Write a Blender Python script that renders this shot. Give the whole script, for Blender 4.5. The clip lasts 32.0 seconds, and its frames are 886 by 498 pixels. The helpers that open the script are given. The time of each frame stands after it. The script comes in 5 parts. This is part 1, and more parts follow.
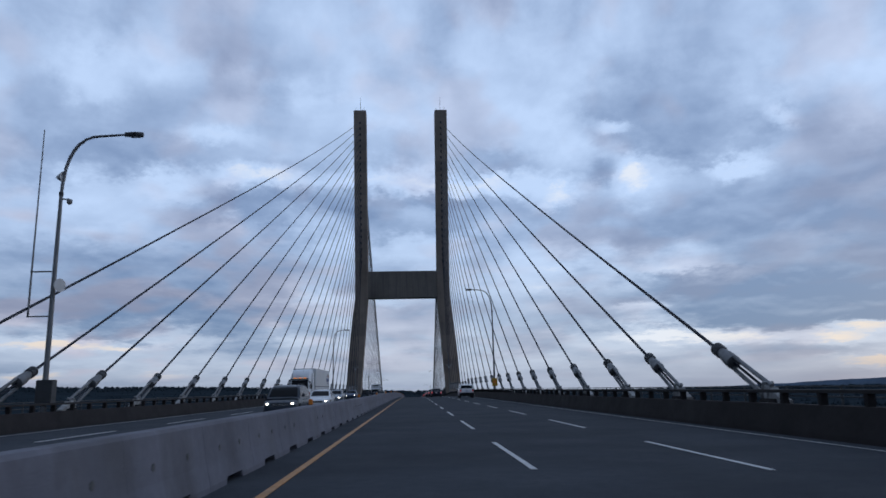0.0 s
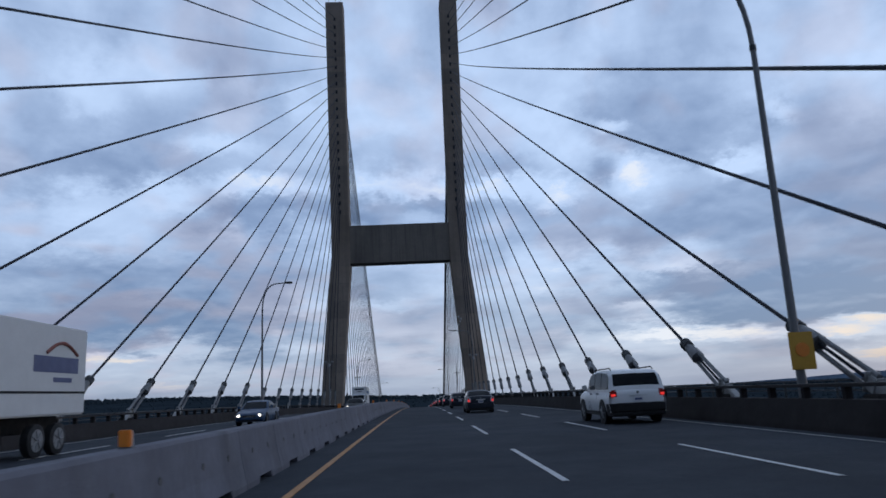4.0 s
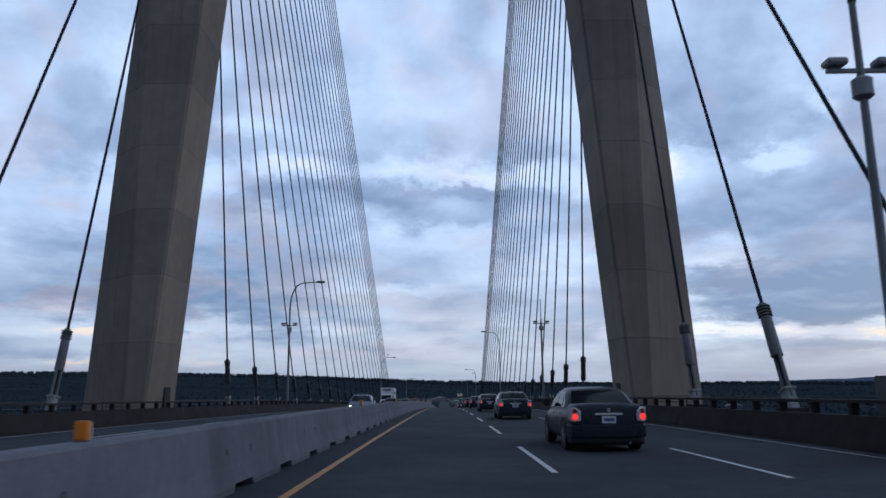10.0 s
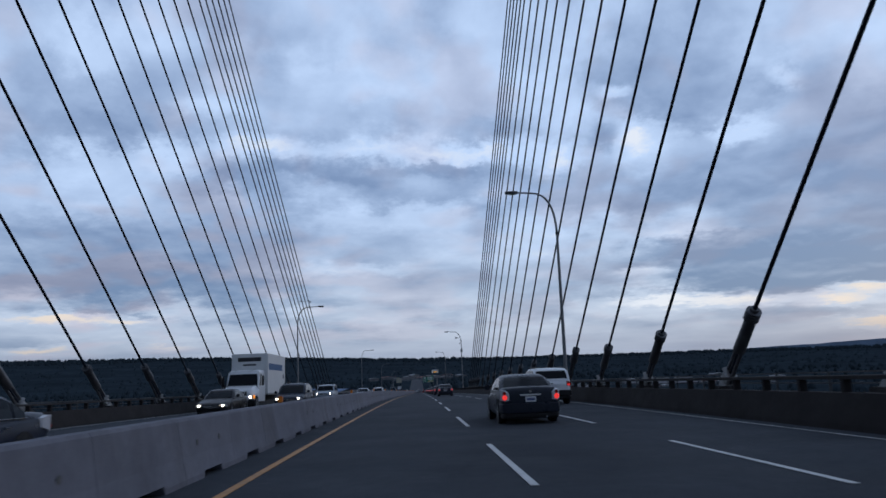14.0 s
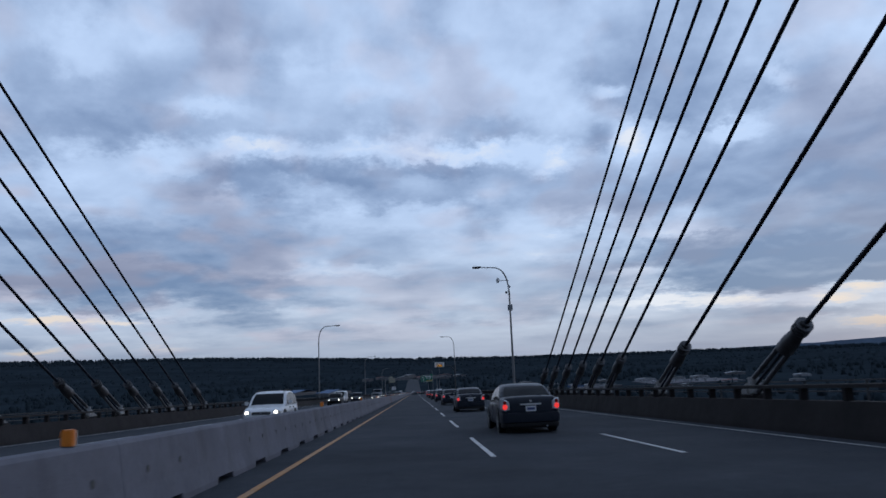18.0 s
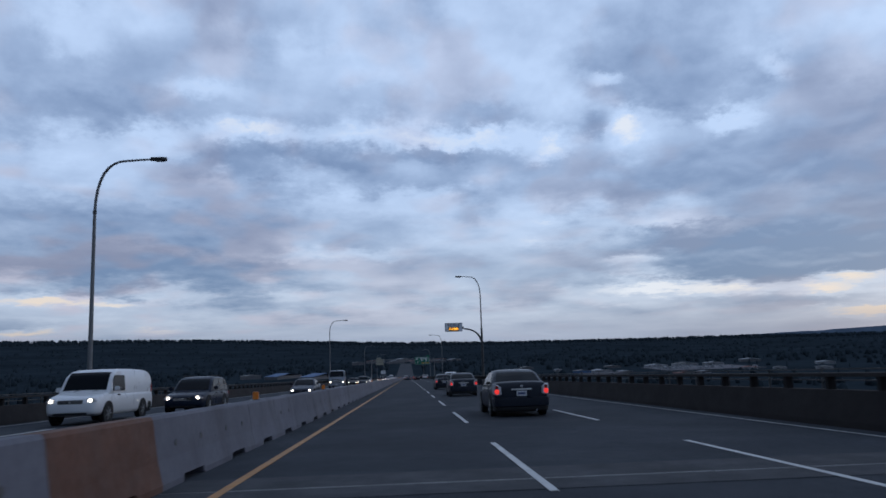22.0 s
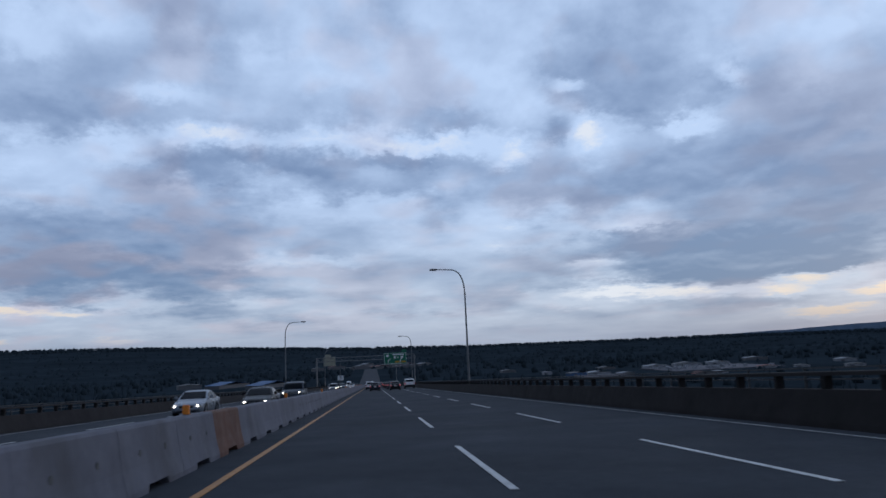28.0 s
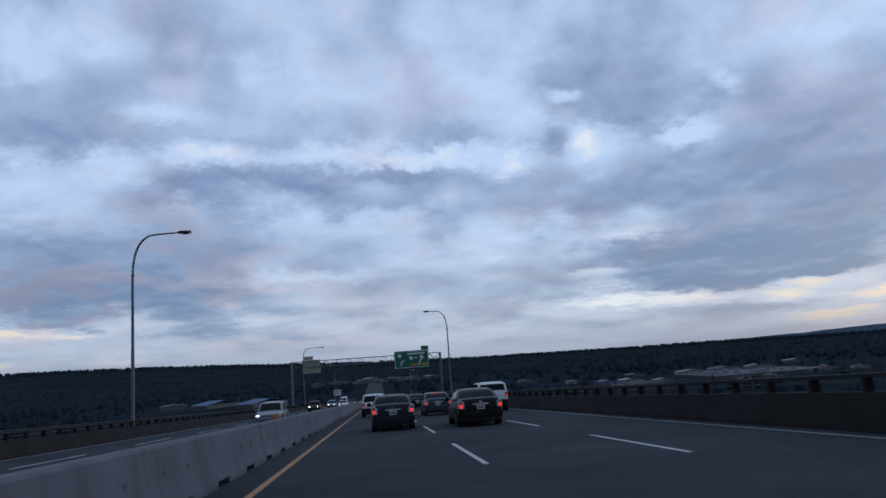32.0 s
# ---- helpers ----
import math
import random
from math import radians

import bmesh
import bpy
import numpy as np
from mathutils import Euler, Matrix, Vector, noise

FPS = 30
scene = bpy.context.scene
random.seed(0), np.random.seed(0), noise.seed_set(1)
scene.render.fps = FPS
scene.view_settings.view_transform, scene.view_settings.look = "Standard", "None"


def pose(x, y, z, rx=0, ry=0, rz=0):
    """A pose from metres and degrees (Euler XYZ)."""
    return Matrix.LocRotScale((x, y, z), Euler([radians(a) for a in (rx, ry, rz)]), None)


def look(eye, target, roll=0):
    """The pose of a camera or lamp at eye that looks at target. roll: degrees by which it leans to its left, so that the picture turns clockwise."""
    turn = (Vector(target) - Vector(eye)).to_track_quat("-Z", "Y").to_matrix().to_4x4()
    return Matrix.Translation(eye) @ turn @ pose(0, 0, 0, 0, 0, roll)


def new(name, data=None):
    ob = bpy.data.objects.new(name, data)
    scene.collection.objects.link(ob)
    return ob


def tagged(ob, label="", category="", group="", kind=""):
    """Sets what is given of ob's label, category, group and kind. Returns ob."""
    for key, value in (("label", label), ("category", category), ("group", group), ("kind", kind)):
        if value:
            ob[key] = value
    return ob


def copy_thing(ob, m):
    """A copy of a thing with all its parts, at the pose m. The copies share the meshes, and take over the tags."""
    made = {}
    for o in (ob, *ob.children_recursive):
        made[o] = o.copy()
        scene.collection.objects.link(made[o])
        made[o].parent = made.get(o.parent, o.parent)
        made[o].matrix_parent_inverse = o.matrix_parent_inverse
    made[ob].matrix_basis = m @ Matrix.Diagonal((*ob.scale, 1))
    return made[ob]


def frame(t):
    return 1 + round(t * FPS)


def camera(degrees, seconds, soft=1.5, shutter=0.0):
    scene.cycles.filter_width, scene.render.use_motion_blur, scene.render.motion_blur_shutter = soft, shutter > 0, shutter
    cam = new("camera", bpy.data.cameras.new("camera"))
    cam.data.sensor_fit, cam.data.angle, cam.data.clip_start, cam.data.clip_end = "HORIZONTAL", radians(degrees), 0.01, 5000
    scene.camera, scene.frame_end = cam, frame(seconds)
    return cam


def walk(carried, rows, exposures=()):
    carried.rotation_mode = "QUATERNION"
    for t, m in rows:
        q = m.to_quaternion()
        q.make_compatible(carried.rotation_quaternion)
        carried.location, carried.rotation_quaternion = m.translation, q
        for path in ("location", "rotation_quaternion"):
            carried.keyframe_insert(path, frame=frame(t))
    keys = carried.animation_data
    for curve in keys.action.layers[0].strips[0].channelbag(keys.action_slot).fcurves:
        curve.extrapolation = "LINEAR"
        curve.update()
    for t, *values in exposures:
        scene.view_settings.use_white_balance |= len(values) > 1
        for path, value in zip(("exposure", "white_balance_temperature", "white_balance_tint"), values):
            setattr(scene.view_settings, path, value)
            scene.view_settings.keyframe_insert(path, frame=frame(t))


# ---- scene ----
cam = camera(64.4, 32.0, soft=1.6, shutter=0.12)

# ---- the road's profile: flat at midspan, then a long vertical curve, then an even fall ----
CURVE_A, CURVE_B, GRADE, EYE = -143.54, 130.3, -0.0474, 1.36
TOUCHDOWN, PLAIN = 1190.0, -58.0


def fall(y):
    c = GRADE / (CURVE_B - CURVE_A)
    q = min(max(y, CURVE_A), CURVE_B) - CURVE_A
    return c * q * q / 2 + (GRADE * (y - CURVE_B) if y > CURVE_B else 0.0)


ZERO = fall(0.0)


def road_z(y):
    """Height of the carriageway at y: falls along the bridge, levels out on the plain, then climbs the far ridge."""
    end = fall(TOUCHDOWN) - ZERO
    if y <= TOUCHDOWN:
        return fall(y) - ZERO
    if y < 2200:
        return end + (PLAIN + 1.2 - end) * min(1.0, (y - TOUCHDOWN) / 300)
    return PLAIN + 1.2 + (y - 2200) * 0.021


# ---- the camera's path: seconds, x, y, yaw, pitch, roll; its height is the driver's eye over the road ----
PATH = [
    (0.0, 3.16, -238.07, -2.37, 11.21, 1.34), (1.0, 3.19, -219.17, -2.01, 11.22, 2.53), (2.0, 3.13, -200.65, -2.81, 11.62, 2.82),
    (3.0, 3.10, -182.25, -1.87, 12.13, 3.25), (5.5, 3.00, -135.05, -2.25, 10.38, 2.14), (6.0, 3.07, -125.14, -2.19, 10.55, 2.08),
    (6.5, 3.13, -115.12, -2.21, 10.85, 0.90), (7.0, 3.20, -104.98, -1.46, 9.43, 2.06), (7.5, 3.24, -94.69, -1.48, 9.42, 1.82),
    (8.0, 3.29, -84.38, -2.40, 8.91, 1.08), (8.5, 3.43, -74.16, -0.97, 12.58, 0.71), (9.0, 3.33, -64.06, -0.14, 10.69, 1.36),
    (9.5, 3.32, -54.03, -0.05, 10.19, 1.06), (10.0, 3.30, -43.93, 0.20, 10.49, 0.52), (10.5, 3.35, -33.57, 0.57, 9.49, 0.49),
    (11.0, 3.40, -22.96, 0.28, 9.18, 0.98), (11.5, 3.42, -12.12, 0.05, 10.56, 1.84), (12.0, 3.44, -1.07, -0.97, 9.15, 2.48),
    (12.5, 3.53, 10.17, -0.23, 9.52, 2.25), (13.0, 3.61, 21.53, -0.82, 9.82, 1.96), (13.5, 3.66, 32.95, -0.56, 9.31, 2.05),
    (14.0, 3.72, 44.41, -2.05, 8.65, 2.24), (14.5, 3.71, 55.89, -1.39, 7.21, 1.76), (16.5, 3.63, 101.98, -1.99, 8.28, 1.71),
    (17.0, 3.63, 113.39, -1.63, 7.62, 2.44), (17.5, 3.63, 124.81, -2.25, 7.89, 2.15), (18.0, 3.61, 136.23, -2.34, 8.67, 2.40),
    (18.5, 3.58, 147.67, -2.98, 8.45, 1.98), (19.0, 3.55, 159.10, -3.67, 8.05, 2.05), (19.5, 3.53, 170.53, -3.17, 7.42, 1.48),
    (20.0, 3.51, 181.96, -3.50, 7.56, 1.36), (20.5, 3.49, 193.38, -3.96, 7.97, 1.20), (21.0, 3.48, 204.77, -3.94, 8.03, 1.75),
    (21.5, 3.48, 216.17, -3.87, 7.18, 2.41), (22.0, 3.49, 227.61, -2.93, 7.47, 1.81), (22.5, 3.49, 239.08, -2.04, 7.31, 2.47),
    (23.0, 3.50, 250.68, -3.17, 8.59, 2.85), (23.5, 3.52, 262.44, -3.99, 8.33, 4.05), (24.0, 3.52, 274.34, -5.01, 7.91, 2.58),
    (24.5, 3.51, 286.36, -6.15, 7.14, 1.28), (25.0, 3.47, 298.51, -5.38, 6.70, 2.60), (25.5, 3.42, 310.77, -5.58, 7.51, 2.76),
    (27.5, 3.46, 361.29, -4.62, 7.71, 3.68), (28.0, 3.48, 373.05, -5.72, 7.81, 2.61), (28.5, 3.47, 384.62, -5.11, 7.78, 3.10),
    (29.0, 3.46, 396.08, -4.93, 7.76, 3.04), (29.5, 3.45, 407.51, -4.57, 8.19, 3.66), (30.0, 3.42, 418.99, -4.66, 8.14, 4.02),
    (30.5, 3.38, 430.55, -5.37, 8.00, 4.61), (31.0, 3.32, 442.18, -5.91, 7.77, 3.60), (31.5, 3.25, 453.85, -5.61, 8.57, 4.09),
    (32.0, 3.19, 465.54, -5.42, 8.88, 4.01)]
walk(cam, [(t, pose(x, y, road_z(y) + EYE, 90 + pitch, roll, yaw)) for t, x, y, yaw, pitch, roll in PATH],
     exposures=[(0.0, 0.0), (6.0, 0.05), (8.5, 0.10), (10.0, 0.20), (11.0, 0.18), (12.0, 0.08), (13.0, 0.02), (20.0, -0.03), (32.0, -0.06)])

# ---- world: a broken dusk overcast over a thin blue sky ----
SUN_AZ, SUN_EL = 62.0, 7.0          # degrees: right of straight ahead, above the horizon
world = bpy.data.worlds.new("dusk_sky")
scene.world = world
world.use_nodes = True
WN, WL = world.node_tree.nodes, world.node_tree.links
WN.clear()


def wnode(kind, **inputs):
    n = WN.new(kind)
    for k, v in inputs.items():
        key = int(k[1:]) if k[0] == "i" and k[1:].isdigit() else k
        if hasattr(v, "is_output"):
            WL.new(v, n.inputs[key])
        else:
            n.inputs[key].default_value = v
    return n


def wmath(op, a, b=0.0, c=0.0, clamp=False):
    n = wnode("ShaderNodeMath", i0=a, i1=b, i2=c)
    n.operation, n.use_clamp = op, clamp
    return n.outputs[0]


def wmix(f, a, b):
    n = WN.new("ShaderNodeMix")
    n.data_type = "RGBA"
    for sock, v in ((n.inputs[0], f), (n.inputs[6], a), (n.inputs[7], b)):
        if hasattr(v, "is_output"):
            WL.new(v, sock)
        else:
            sock.default_value = v
    return n.outputs[2]


def wsmooth(x, lo, hi):
    n = wnode("ShaderNodeMapRange", Value=x)
    n.interpolation_type = "SMOOTHSTEP"
    n.inputs["From Min"].default_value, n.inputs["From Max"].default_value = lo, hi
    return n.outputs[0]


def wnoise(vec, scale, detail, rough=0.55, lac=2.0, dist=0.0):
    n = wnode("ShaderNodeTexNoise", Vector=vec, Scale=scale, Detail=detail, Roughness=rough, Lacunarity=lac, Distortion=dist)
    return n.outputs[0]


geo = WN.new("ShaderNodeTexCoord")
sep = wnode("ShaderNodeSeparateXYZ", Vector=geo.outputs["Generated"])
dx, dy, dz = sep.outputs
el = wmath("MULTIPLY", wmath("ARCSINE", dz), 57.2958)
az = wmath("MULTIPLY", wmath("ARCTAN2", dx, dy), 57.2958)
# cloud deck in two broad layers: lumps flatten towards the horizon
flat = wmath("MULTIPLY", wmath("LOGARITHM", wmath("ADD", wmath("MAXIMUM", el, 0.0), 5.0), math.e), 3.4)
turn = wmath("MULTIPLY", az, 0.098)
deck = wnode("ShaderNodeCombineXYZ", X=turn, Y=flat, Z=0.35).outputs[0]
shift = wnode("ShaderNodeCombineXYZ", X=turn, Y=wmath("ADD", flat, 0.10), Z=0.35).outputs[0]
big = wnoise(deck, 0.7, 2.0, 0.45, 2.1, 0.1)
puff = wnoise(deck, 2.0, 6.0, 0.44, 2.1, 0.2)
lit = wnoise(shift, 2.0, 6.0, 0.44, 2.1, 0.2)        # the same lumps seen a little higher: brighter lower rims
sheet = wnode("ShaderNodeCombineXYZ", X=wmath("MULTIPLY", az, 0.035), Y=wmath("MULTIPLY", flat, 1.8), Z=4.2).outputs[0]
streak = wnoise(sheet, 1.3, 5.0, 0.48, 2.1, 0.3)
wob = wmath("SUBTRACT", puff, 0.5)
wob2 = wmath("SUBTRACT", wnoise(deck, 3.0, 7.0, 0.6), 0.5)
wob3 = wmath("SUBTRACT", wnoise(deck, 7.0, 6.0, 0.62), 0.5)          # ragged small edges


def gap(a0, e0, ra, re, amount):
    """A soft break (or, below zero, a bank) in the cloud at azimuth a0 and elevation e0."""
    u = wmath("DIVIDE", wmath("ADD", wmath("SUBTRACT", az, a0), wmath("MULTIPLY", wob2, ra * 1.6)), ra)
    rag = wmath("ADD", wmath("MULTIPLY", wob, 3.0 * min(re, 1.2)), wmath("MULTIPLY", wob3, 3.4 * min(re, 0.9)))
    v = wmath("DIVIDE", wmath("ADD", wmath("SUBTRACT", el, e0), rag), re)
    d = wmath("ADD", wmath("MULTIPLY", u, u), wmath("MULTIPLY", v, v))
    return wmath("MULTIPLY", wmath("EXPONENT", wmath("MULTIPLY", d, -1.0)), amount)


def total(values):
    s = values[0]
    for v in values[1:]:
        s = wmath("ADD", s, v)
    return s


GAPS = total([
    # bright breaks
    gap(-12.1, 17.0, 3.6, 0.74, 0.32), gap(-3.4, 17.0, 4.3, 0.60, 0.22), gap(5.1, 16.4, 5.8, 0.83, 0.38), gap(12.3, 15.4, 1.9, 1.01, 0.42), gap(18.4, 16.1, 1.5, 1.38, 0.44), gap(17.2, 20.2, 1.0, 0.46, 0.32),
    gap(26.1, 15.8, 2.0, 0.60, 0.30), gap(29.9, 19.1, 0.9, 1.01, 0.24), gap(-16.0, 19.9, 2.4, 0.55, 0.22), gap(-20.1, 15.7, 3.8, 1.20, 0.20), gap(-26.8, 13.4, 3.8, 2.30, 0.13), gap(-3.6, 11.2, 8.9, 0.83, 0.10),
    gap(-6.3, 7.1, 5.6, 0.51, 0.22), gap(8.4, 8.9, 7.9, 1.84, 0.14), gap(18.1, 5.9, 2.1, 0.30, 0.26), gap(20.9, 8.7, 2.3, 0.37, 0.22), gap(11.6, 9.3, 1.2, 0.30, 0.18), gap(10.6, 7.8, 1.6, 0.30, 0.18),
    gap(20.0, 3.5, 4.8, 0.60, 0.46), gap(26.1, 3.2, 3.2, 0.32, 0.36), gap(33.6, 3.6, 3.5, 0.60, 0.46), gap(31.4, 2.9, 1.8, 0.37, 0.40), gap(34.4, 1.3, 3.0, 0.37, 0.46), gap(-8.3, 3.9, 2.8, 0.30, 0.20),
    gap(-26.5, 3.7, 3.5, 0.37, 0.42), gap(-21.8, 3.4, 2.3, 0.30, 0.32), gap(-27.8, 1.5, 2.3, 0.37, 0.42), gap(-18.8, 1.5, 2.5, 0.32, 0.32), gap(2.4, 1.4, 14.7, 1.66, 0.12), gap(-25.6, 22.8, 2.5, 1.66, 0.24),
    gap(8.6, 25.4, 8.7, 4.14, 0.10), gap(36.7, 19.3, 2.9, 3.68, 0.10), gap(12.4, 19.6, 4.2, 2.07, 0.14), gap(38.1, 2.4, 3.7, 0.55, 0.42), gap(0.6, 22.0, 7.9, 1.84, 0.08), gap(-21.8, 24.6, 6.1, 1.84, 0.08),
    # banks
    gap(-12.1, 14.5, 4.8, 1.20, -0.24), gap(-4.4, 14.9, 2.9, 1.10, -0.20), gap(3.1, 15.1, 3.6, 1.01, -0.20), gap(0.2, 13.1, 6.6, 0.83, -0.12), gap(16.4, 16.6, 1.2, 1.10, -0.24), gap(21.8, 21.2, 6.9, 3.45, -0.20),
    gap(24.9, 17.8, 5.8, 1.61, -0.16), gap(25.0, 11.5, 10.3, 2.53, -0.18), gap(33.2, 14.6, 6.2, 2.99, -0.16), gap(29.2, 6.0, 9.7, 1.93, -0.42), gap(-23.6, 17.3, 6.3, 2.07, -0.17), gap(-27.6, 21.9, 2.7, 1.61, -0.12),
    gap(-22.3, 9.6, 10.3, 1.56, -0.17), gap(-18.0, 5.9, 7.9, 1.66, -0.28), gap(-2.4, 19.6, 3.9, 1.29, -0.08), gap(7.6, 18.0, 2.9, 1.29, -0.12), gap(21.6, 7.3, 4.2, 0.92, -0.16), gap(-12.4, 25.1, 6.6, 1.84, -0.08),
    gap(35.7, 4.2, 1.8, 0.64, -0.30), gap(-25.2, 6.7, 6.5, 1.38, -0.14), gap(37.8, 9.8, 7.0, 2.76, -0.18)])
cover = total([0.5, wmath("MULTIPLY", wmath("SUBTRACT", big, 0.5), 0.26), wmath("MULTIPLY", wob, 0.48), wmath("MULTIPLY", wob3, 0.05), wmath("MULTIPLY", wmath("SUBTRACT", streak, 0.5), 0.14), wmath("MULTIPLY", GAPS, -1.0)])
body = wmath("ADD", wmath("MULTIPLY", wsmooth(cover, 0.26, 0.82), 0.80), wmath("MULTIPLY", wsmooth(cover, 0.42, 0.60), 0.20))             # 0: thin and bright, 1: thick and grey-blue
thin = wsmooth(cover, 0.34, 0.05)             # open, brightest breaks
rim = wmath("MULTIPLY", wmath("SUBTRACT", lit, puff), 1.3)
low = wsmooth(el, 14.0, 0.5)
pale = wmix(low, (0.54, 0.70, 0.985, 1), (0.53, 0.62, 0.78, 1))
grey = wmix(low, (0.205, 0.30, 0.505, 1), (0.155, 0.245, 0.42, 1))
cloud = wmix(wmath("ADD", body, rim, clamp=True), pale, grey)
rosy = wsmooth(wnoise(deck, 1.5, 2.0), 0.46, 0.64)
warm = wmath("MULTIPLY", wmath("ADD", 0.36, wmath("MULTIPLY", wmath("MULTIPLY", wsmooth(az, 6.0, -24.0), wsmooth(el, 17.0, 9.0)), 0.40)), rosy)
cloud = wmix(warm, cloud, wmix(body, (0.58, 0.57, 0.70, 1), (0.26, 0.28, 0.41, 1)))
glow = wmix(wmath("MULTIPLY", low, wsmooth(wmath("ABSOLUTE", wmath("SUBTRACT", az, 4.0)), 13.0, 32.0)), (0.78, 0.84, 0.95, 1), (0.84, 0.72, 0.62, 1))
cloud = wmix(thin, cloud, glow)
aside = wsmooth(wmath("ABSOLUTE", wmath("SUBTRACT", az, 4.0)), 8.0, 28.0)
cloud = wmix(wmath("MULTIPLY", wsmooth(el, 3.0, -0.4), 0.75), cloud, wmix(aside, (0.35, 0.42, 0.56, 1), (0.25, 0.31, 0.43, 1)))      # clear pale strip low over the land
# darker cloud added out of view, left and behind, to shade left-turned faces
thick = wmath("MULTIPLY", wsmooth(az, -42.0, -85.0), wsmooth(az, -179.0, -140.0))
cloud = wmix(wmath("MULTIPLY", thick, 0.88), cloud, (0.05, 0.07, 0.11, 1))
# unseen cloud behind, made dull and blue to dim surfaces that face the camera
behind = wmath("MULTIPLY", wsmooth(wmath("ABSOLUTE", az), 60.0, 125.0), wsmooth(el, 65.0, 15.0))
cloud = wmix(wmath("MULTIPLY", behind, 0.55), cloud, (0.085, 0.12, 0.21, 1))
nishita = WN.new("ShaderNodeTexSky")
nishita.sky_type, nishita.sun_disc = "NISHITA", False
nishita.sun_elevation, nishita.sun_rotation = radians(SUN_EL), radians(SUN_AZ)
nishita.altitude, nishita.air_density, nishita.dust_density, nishita.ozone_density = 60, 1.0, 1.2, 2.0
back_clear = wnode("ShaderNodeBackground", Color=nishita.outputs[0], Strength=0.012)
back_cloud = wnode("ShaderNodeBackground", Color=cloud, Strength=0.95)
both = wnode("ShaderNodeAddShader", i0=back_clear.outputs[0], i1=back_cloud.outputs[0])
WL.new(both.outputs[0], WN.new("ShaderNodeOutputWorld").inputs[0])

sun_data = bpy.data.lights.new("sun", "SUN")
sun_data.energy, sun_data.angle, sun_data.color = 0.12, radians(40), (1.0, 0.86, 0.74)
sun = new("sun", sun_data)
sun.matrix_world = look((0, 0, 50), (-math.sin(radians(SUN_AZ)) * 100, -math.cos(radians(SUN_AZ)) * 100, 50 - 100 * math.tan(radians(16))))

# ---- materials ----


def material(name, colour, rough=0.6, metal=0.0, vary=0.12, scale=1.5, fine=14.0, bump=0.15, bump_scale=30.0, emit=None, strength=0.0,
             stains=None, stain_amount=0.0, island=False, coat=0.0, streaks=0.0, gloss=0.5, lifts=0.0):
    """A procedural surface: base colour with broad and fine variation, stains, grain relief."""
    m = bpy.data.materials.new(name)
    m.use_nodes = True
    t = m.node_tree
    nd, ln = t.nodes, t.links
    b = nd["Principled BSDF"]
    b.inputs["Roughness"].default_value, b.inputs["Metallic"].default_value = rough, metal
    b.inputs["Coat Weight"].default_value, b.inputs["Specular IOR Level"].default_value = coat, gloss
    if emit:
        b.inputs["Base Color"].default_value = (*colour, 1)
        b.inputs["Emission Color"].default_value = (*emit, 1)
        b.inputs["Emission Strength"].default_value = strength
        return m
    pos = nd.new("ShaderNodeNewGeometry").outputs["Position"]

    def noise_tex(s, detail, stretch=None):
        n = nd.new("ShaderNodeTexNoise")
        n.inputs["Scale"].default_value, n.inputs["Detail"].default_value, n.inputs["Roughness"].default_value = s, detail, 0.6
        if stretch:
            mp = nd.new("ShaderNodeMapping")
            mp.inputs["Scale"].default_value = stretch
            ln.new(pos, mp.inputs[0])
            ln.new(mp.outputs[0], n.inputs["Vector"])
        else:
            ln.new(pos, n.inputs["Vector"])
        return n.outputs[0]

    def mix(f, a, c, blend="MIX"):
        n = nd.new("ShaderNodeMix")
        n.data_type, n.blend_type = "RGBA", blend
        for s, v in ((n.inputs[0], f), (n.inputs[6], a), (n.inputs[7], c)):
            if hasattr(v, "is_output"):
                ln.new(v, s)
            else:
                s.default_value = v
        return n.outputs[2]

    def ramp(f, lo, hi, a=0.0, c=1.0):
        n = nd.new("ShaderNodeMapRange")
        ln.new(f, n.inputs[0])
        for i, v in zip((1, 2, 3, 4), (lo, hi, a, c)):
            n.inputs[i].default_value = v
        return n.outputs[0]

    lo = tuple(max(0.0, c * (1 - vary)) for c in colour) + (1,)
    hi = tuple(min(1.0, c * (1 + vary)) for c in colour) + (1,)
    col = mix(ramp(noise_tex(scale, 4), 0.3, 0.7), lo, hi)
    col = mix(ramp(noise_tex(fine, 5), 0.3, 0.7, 0.0, 0.5), col, tuple(max(0.0, c * (1 - 1.6 * vary)) for c in colour) + (1,))
    if stains:
        col = mix(ramp(noise_tex(scale * 0.7, 6, (1, 1, 0.35)), 0.52, 0.72, 0.0, stain_amount), col, (*stains, 1))
    if streaks:
        col = mix(ramp(noise_tex(1.0, 5, (2.2, 2.2, 0.06)), 0.48, 0.75, 0.0, streaks), col, tuple(c * 0.42 for c in colour) + (1,))
    if lifts:
        # each pour of concrete has a tone of its own
        sp, dv, fl, wn = nd.new("ShaderNodeSeparateXYZ"), nd.new("ShaderNodeMath"), nd.new("ShaderNodeMath"), nd.new("ShaderNodeTexWhiteNoise")
        ln.new(pos, sp.inputs[0])
        dv.operation, fl.operation, wn.noise_dimensions = "MULTIPLY_ADD", "FLOOR", "1D"
        ln.new(sp.outputs[2], dv.inputs[0])
        dv.inputs[1].default_value, dv.inputs[2].default_value = 1 / lifts, -4.6 / lifts
        ln.new(dv.outputs[0], fl.inputs[0])
        ln.new(fl.outputs[0], wn.inputs["W"])
        col = mix(1.0, col, mix(wn.outputs["Value"], (0.84, 0.85, 0.87, 1), (1.10, 1.09, 1.07, 1)), "MULTIPLY")
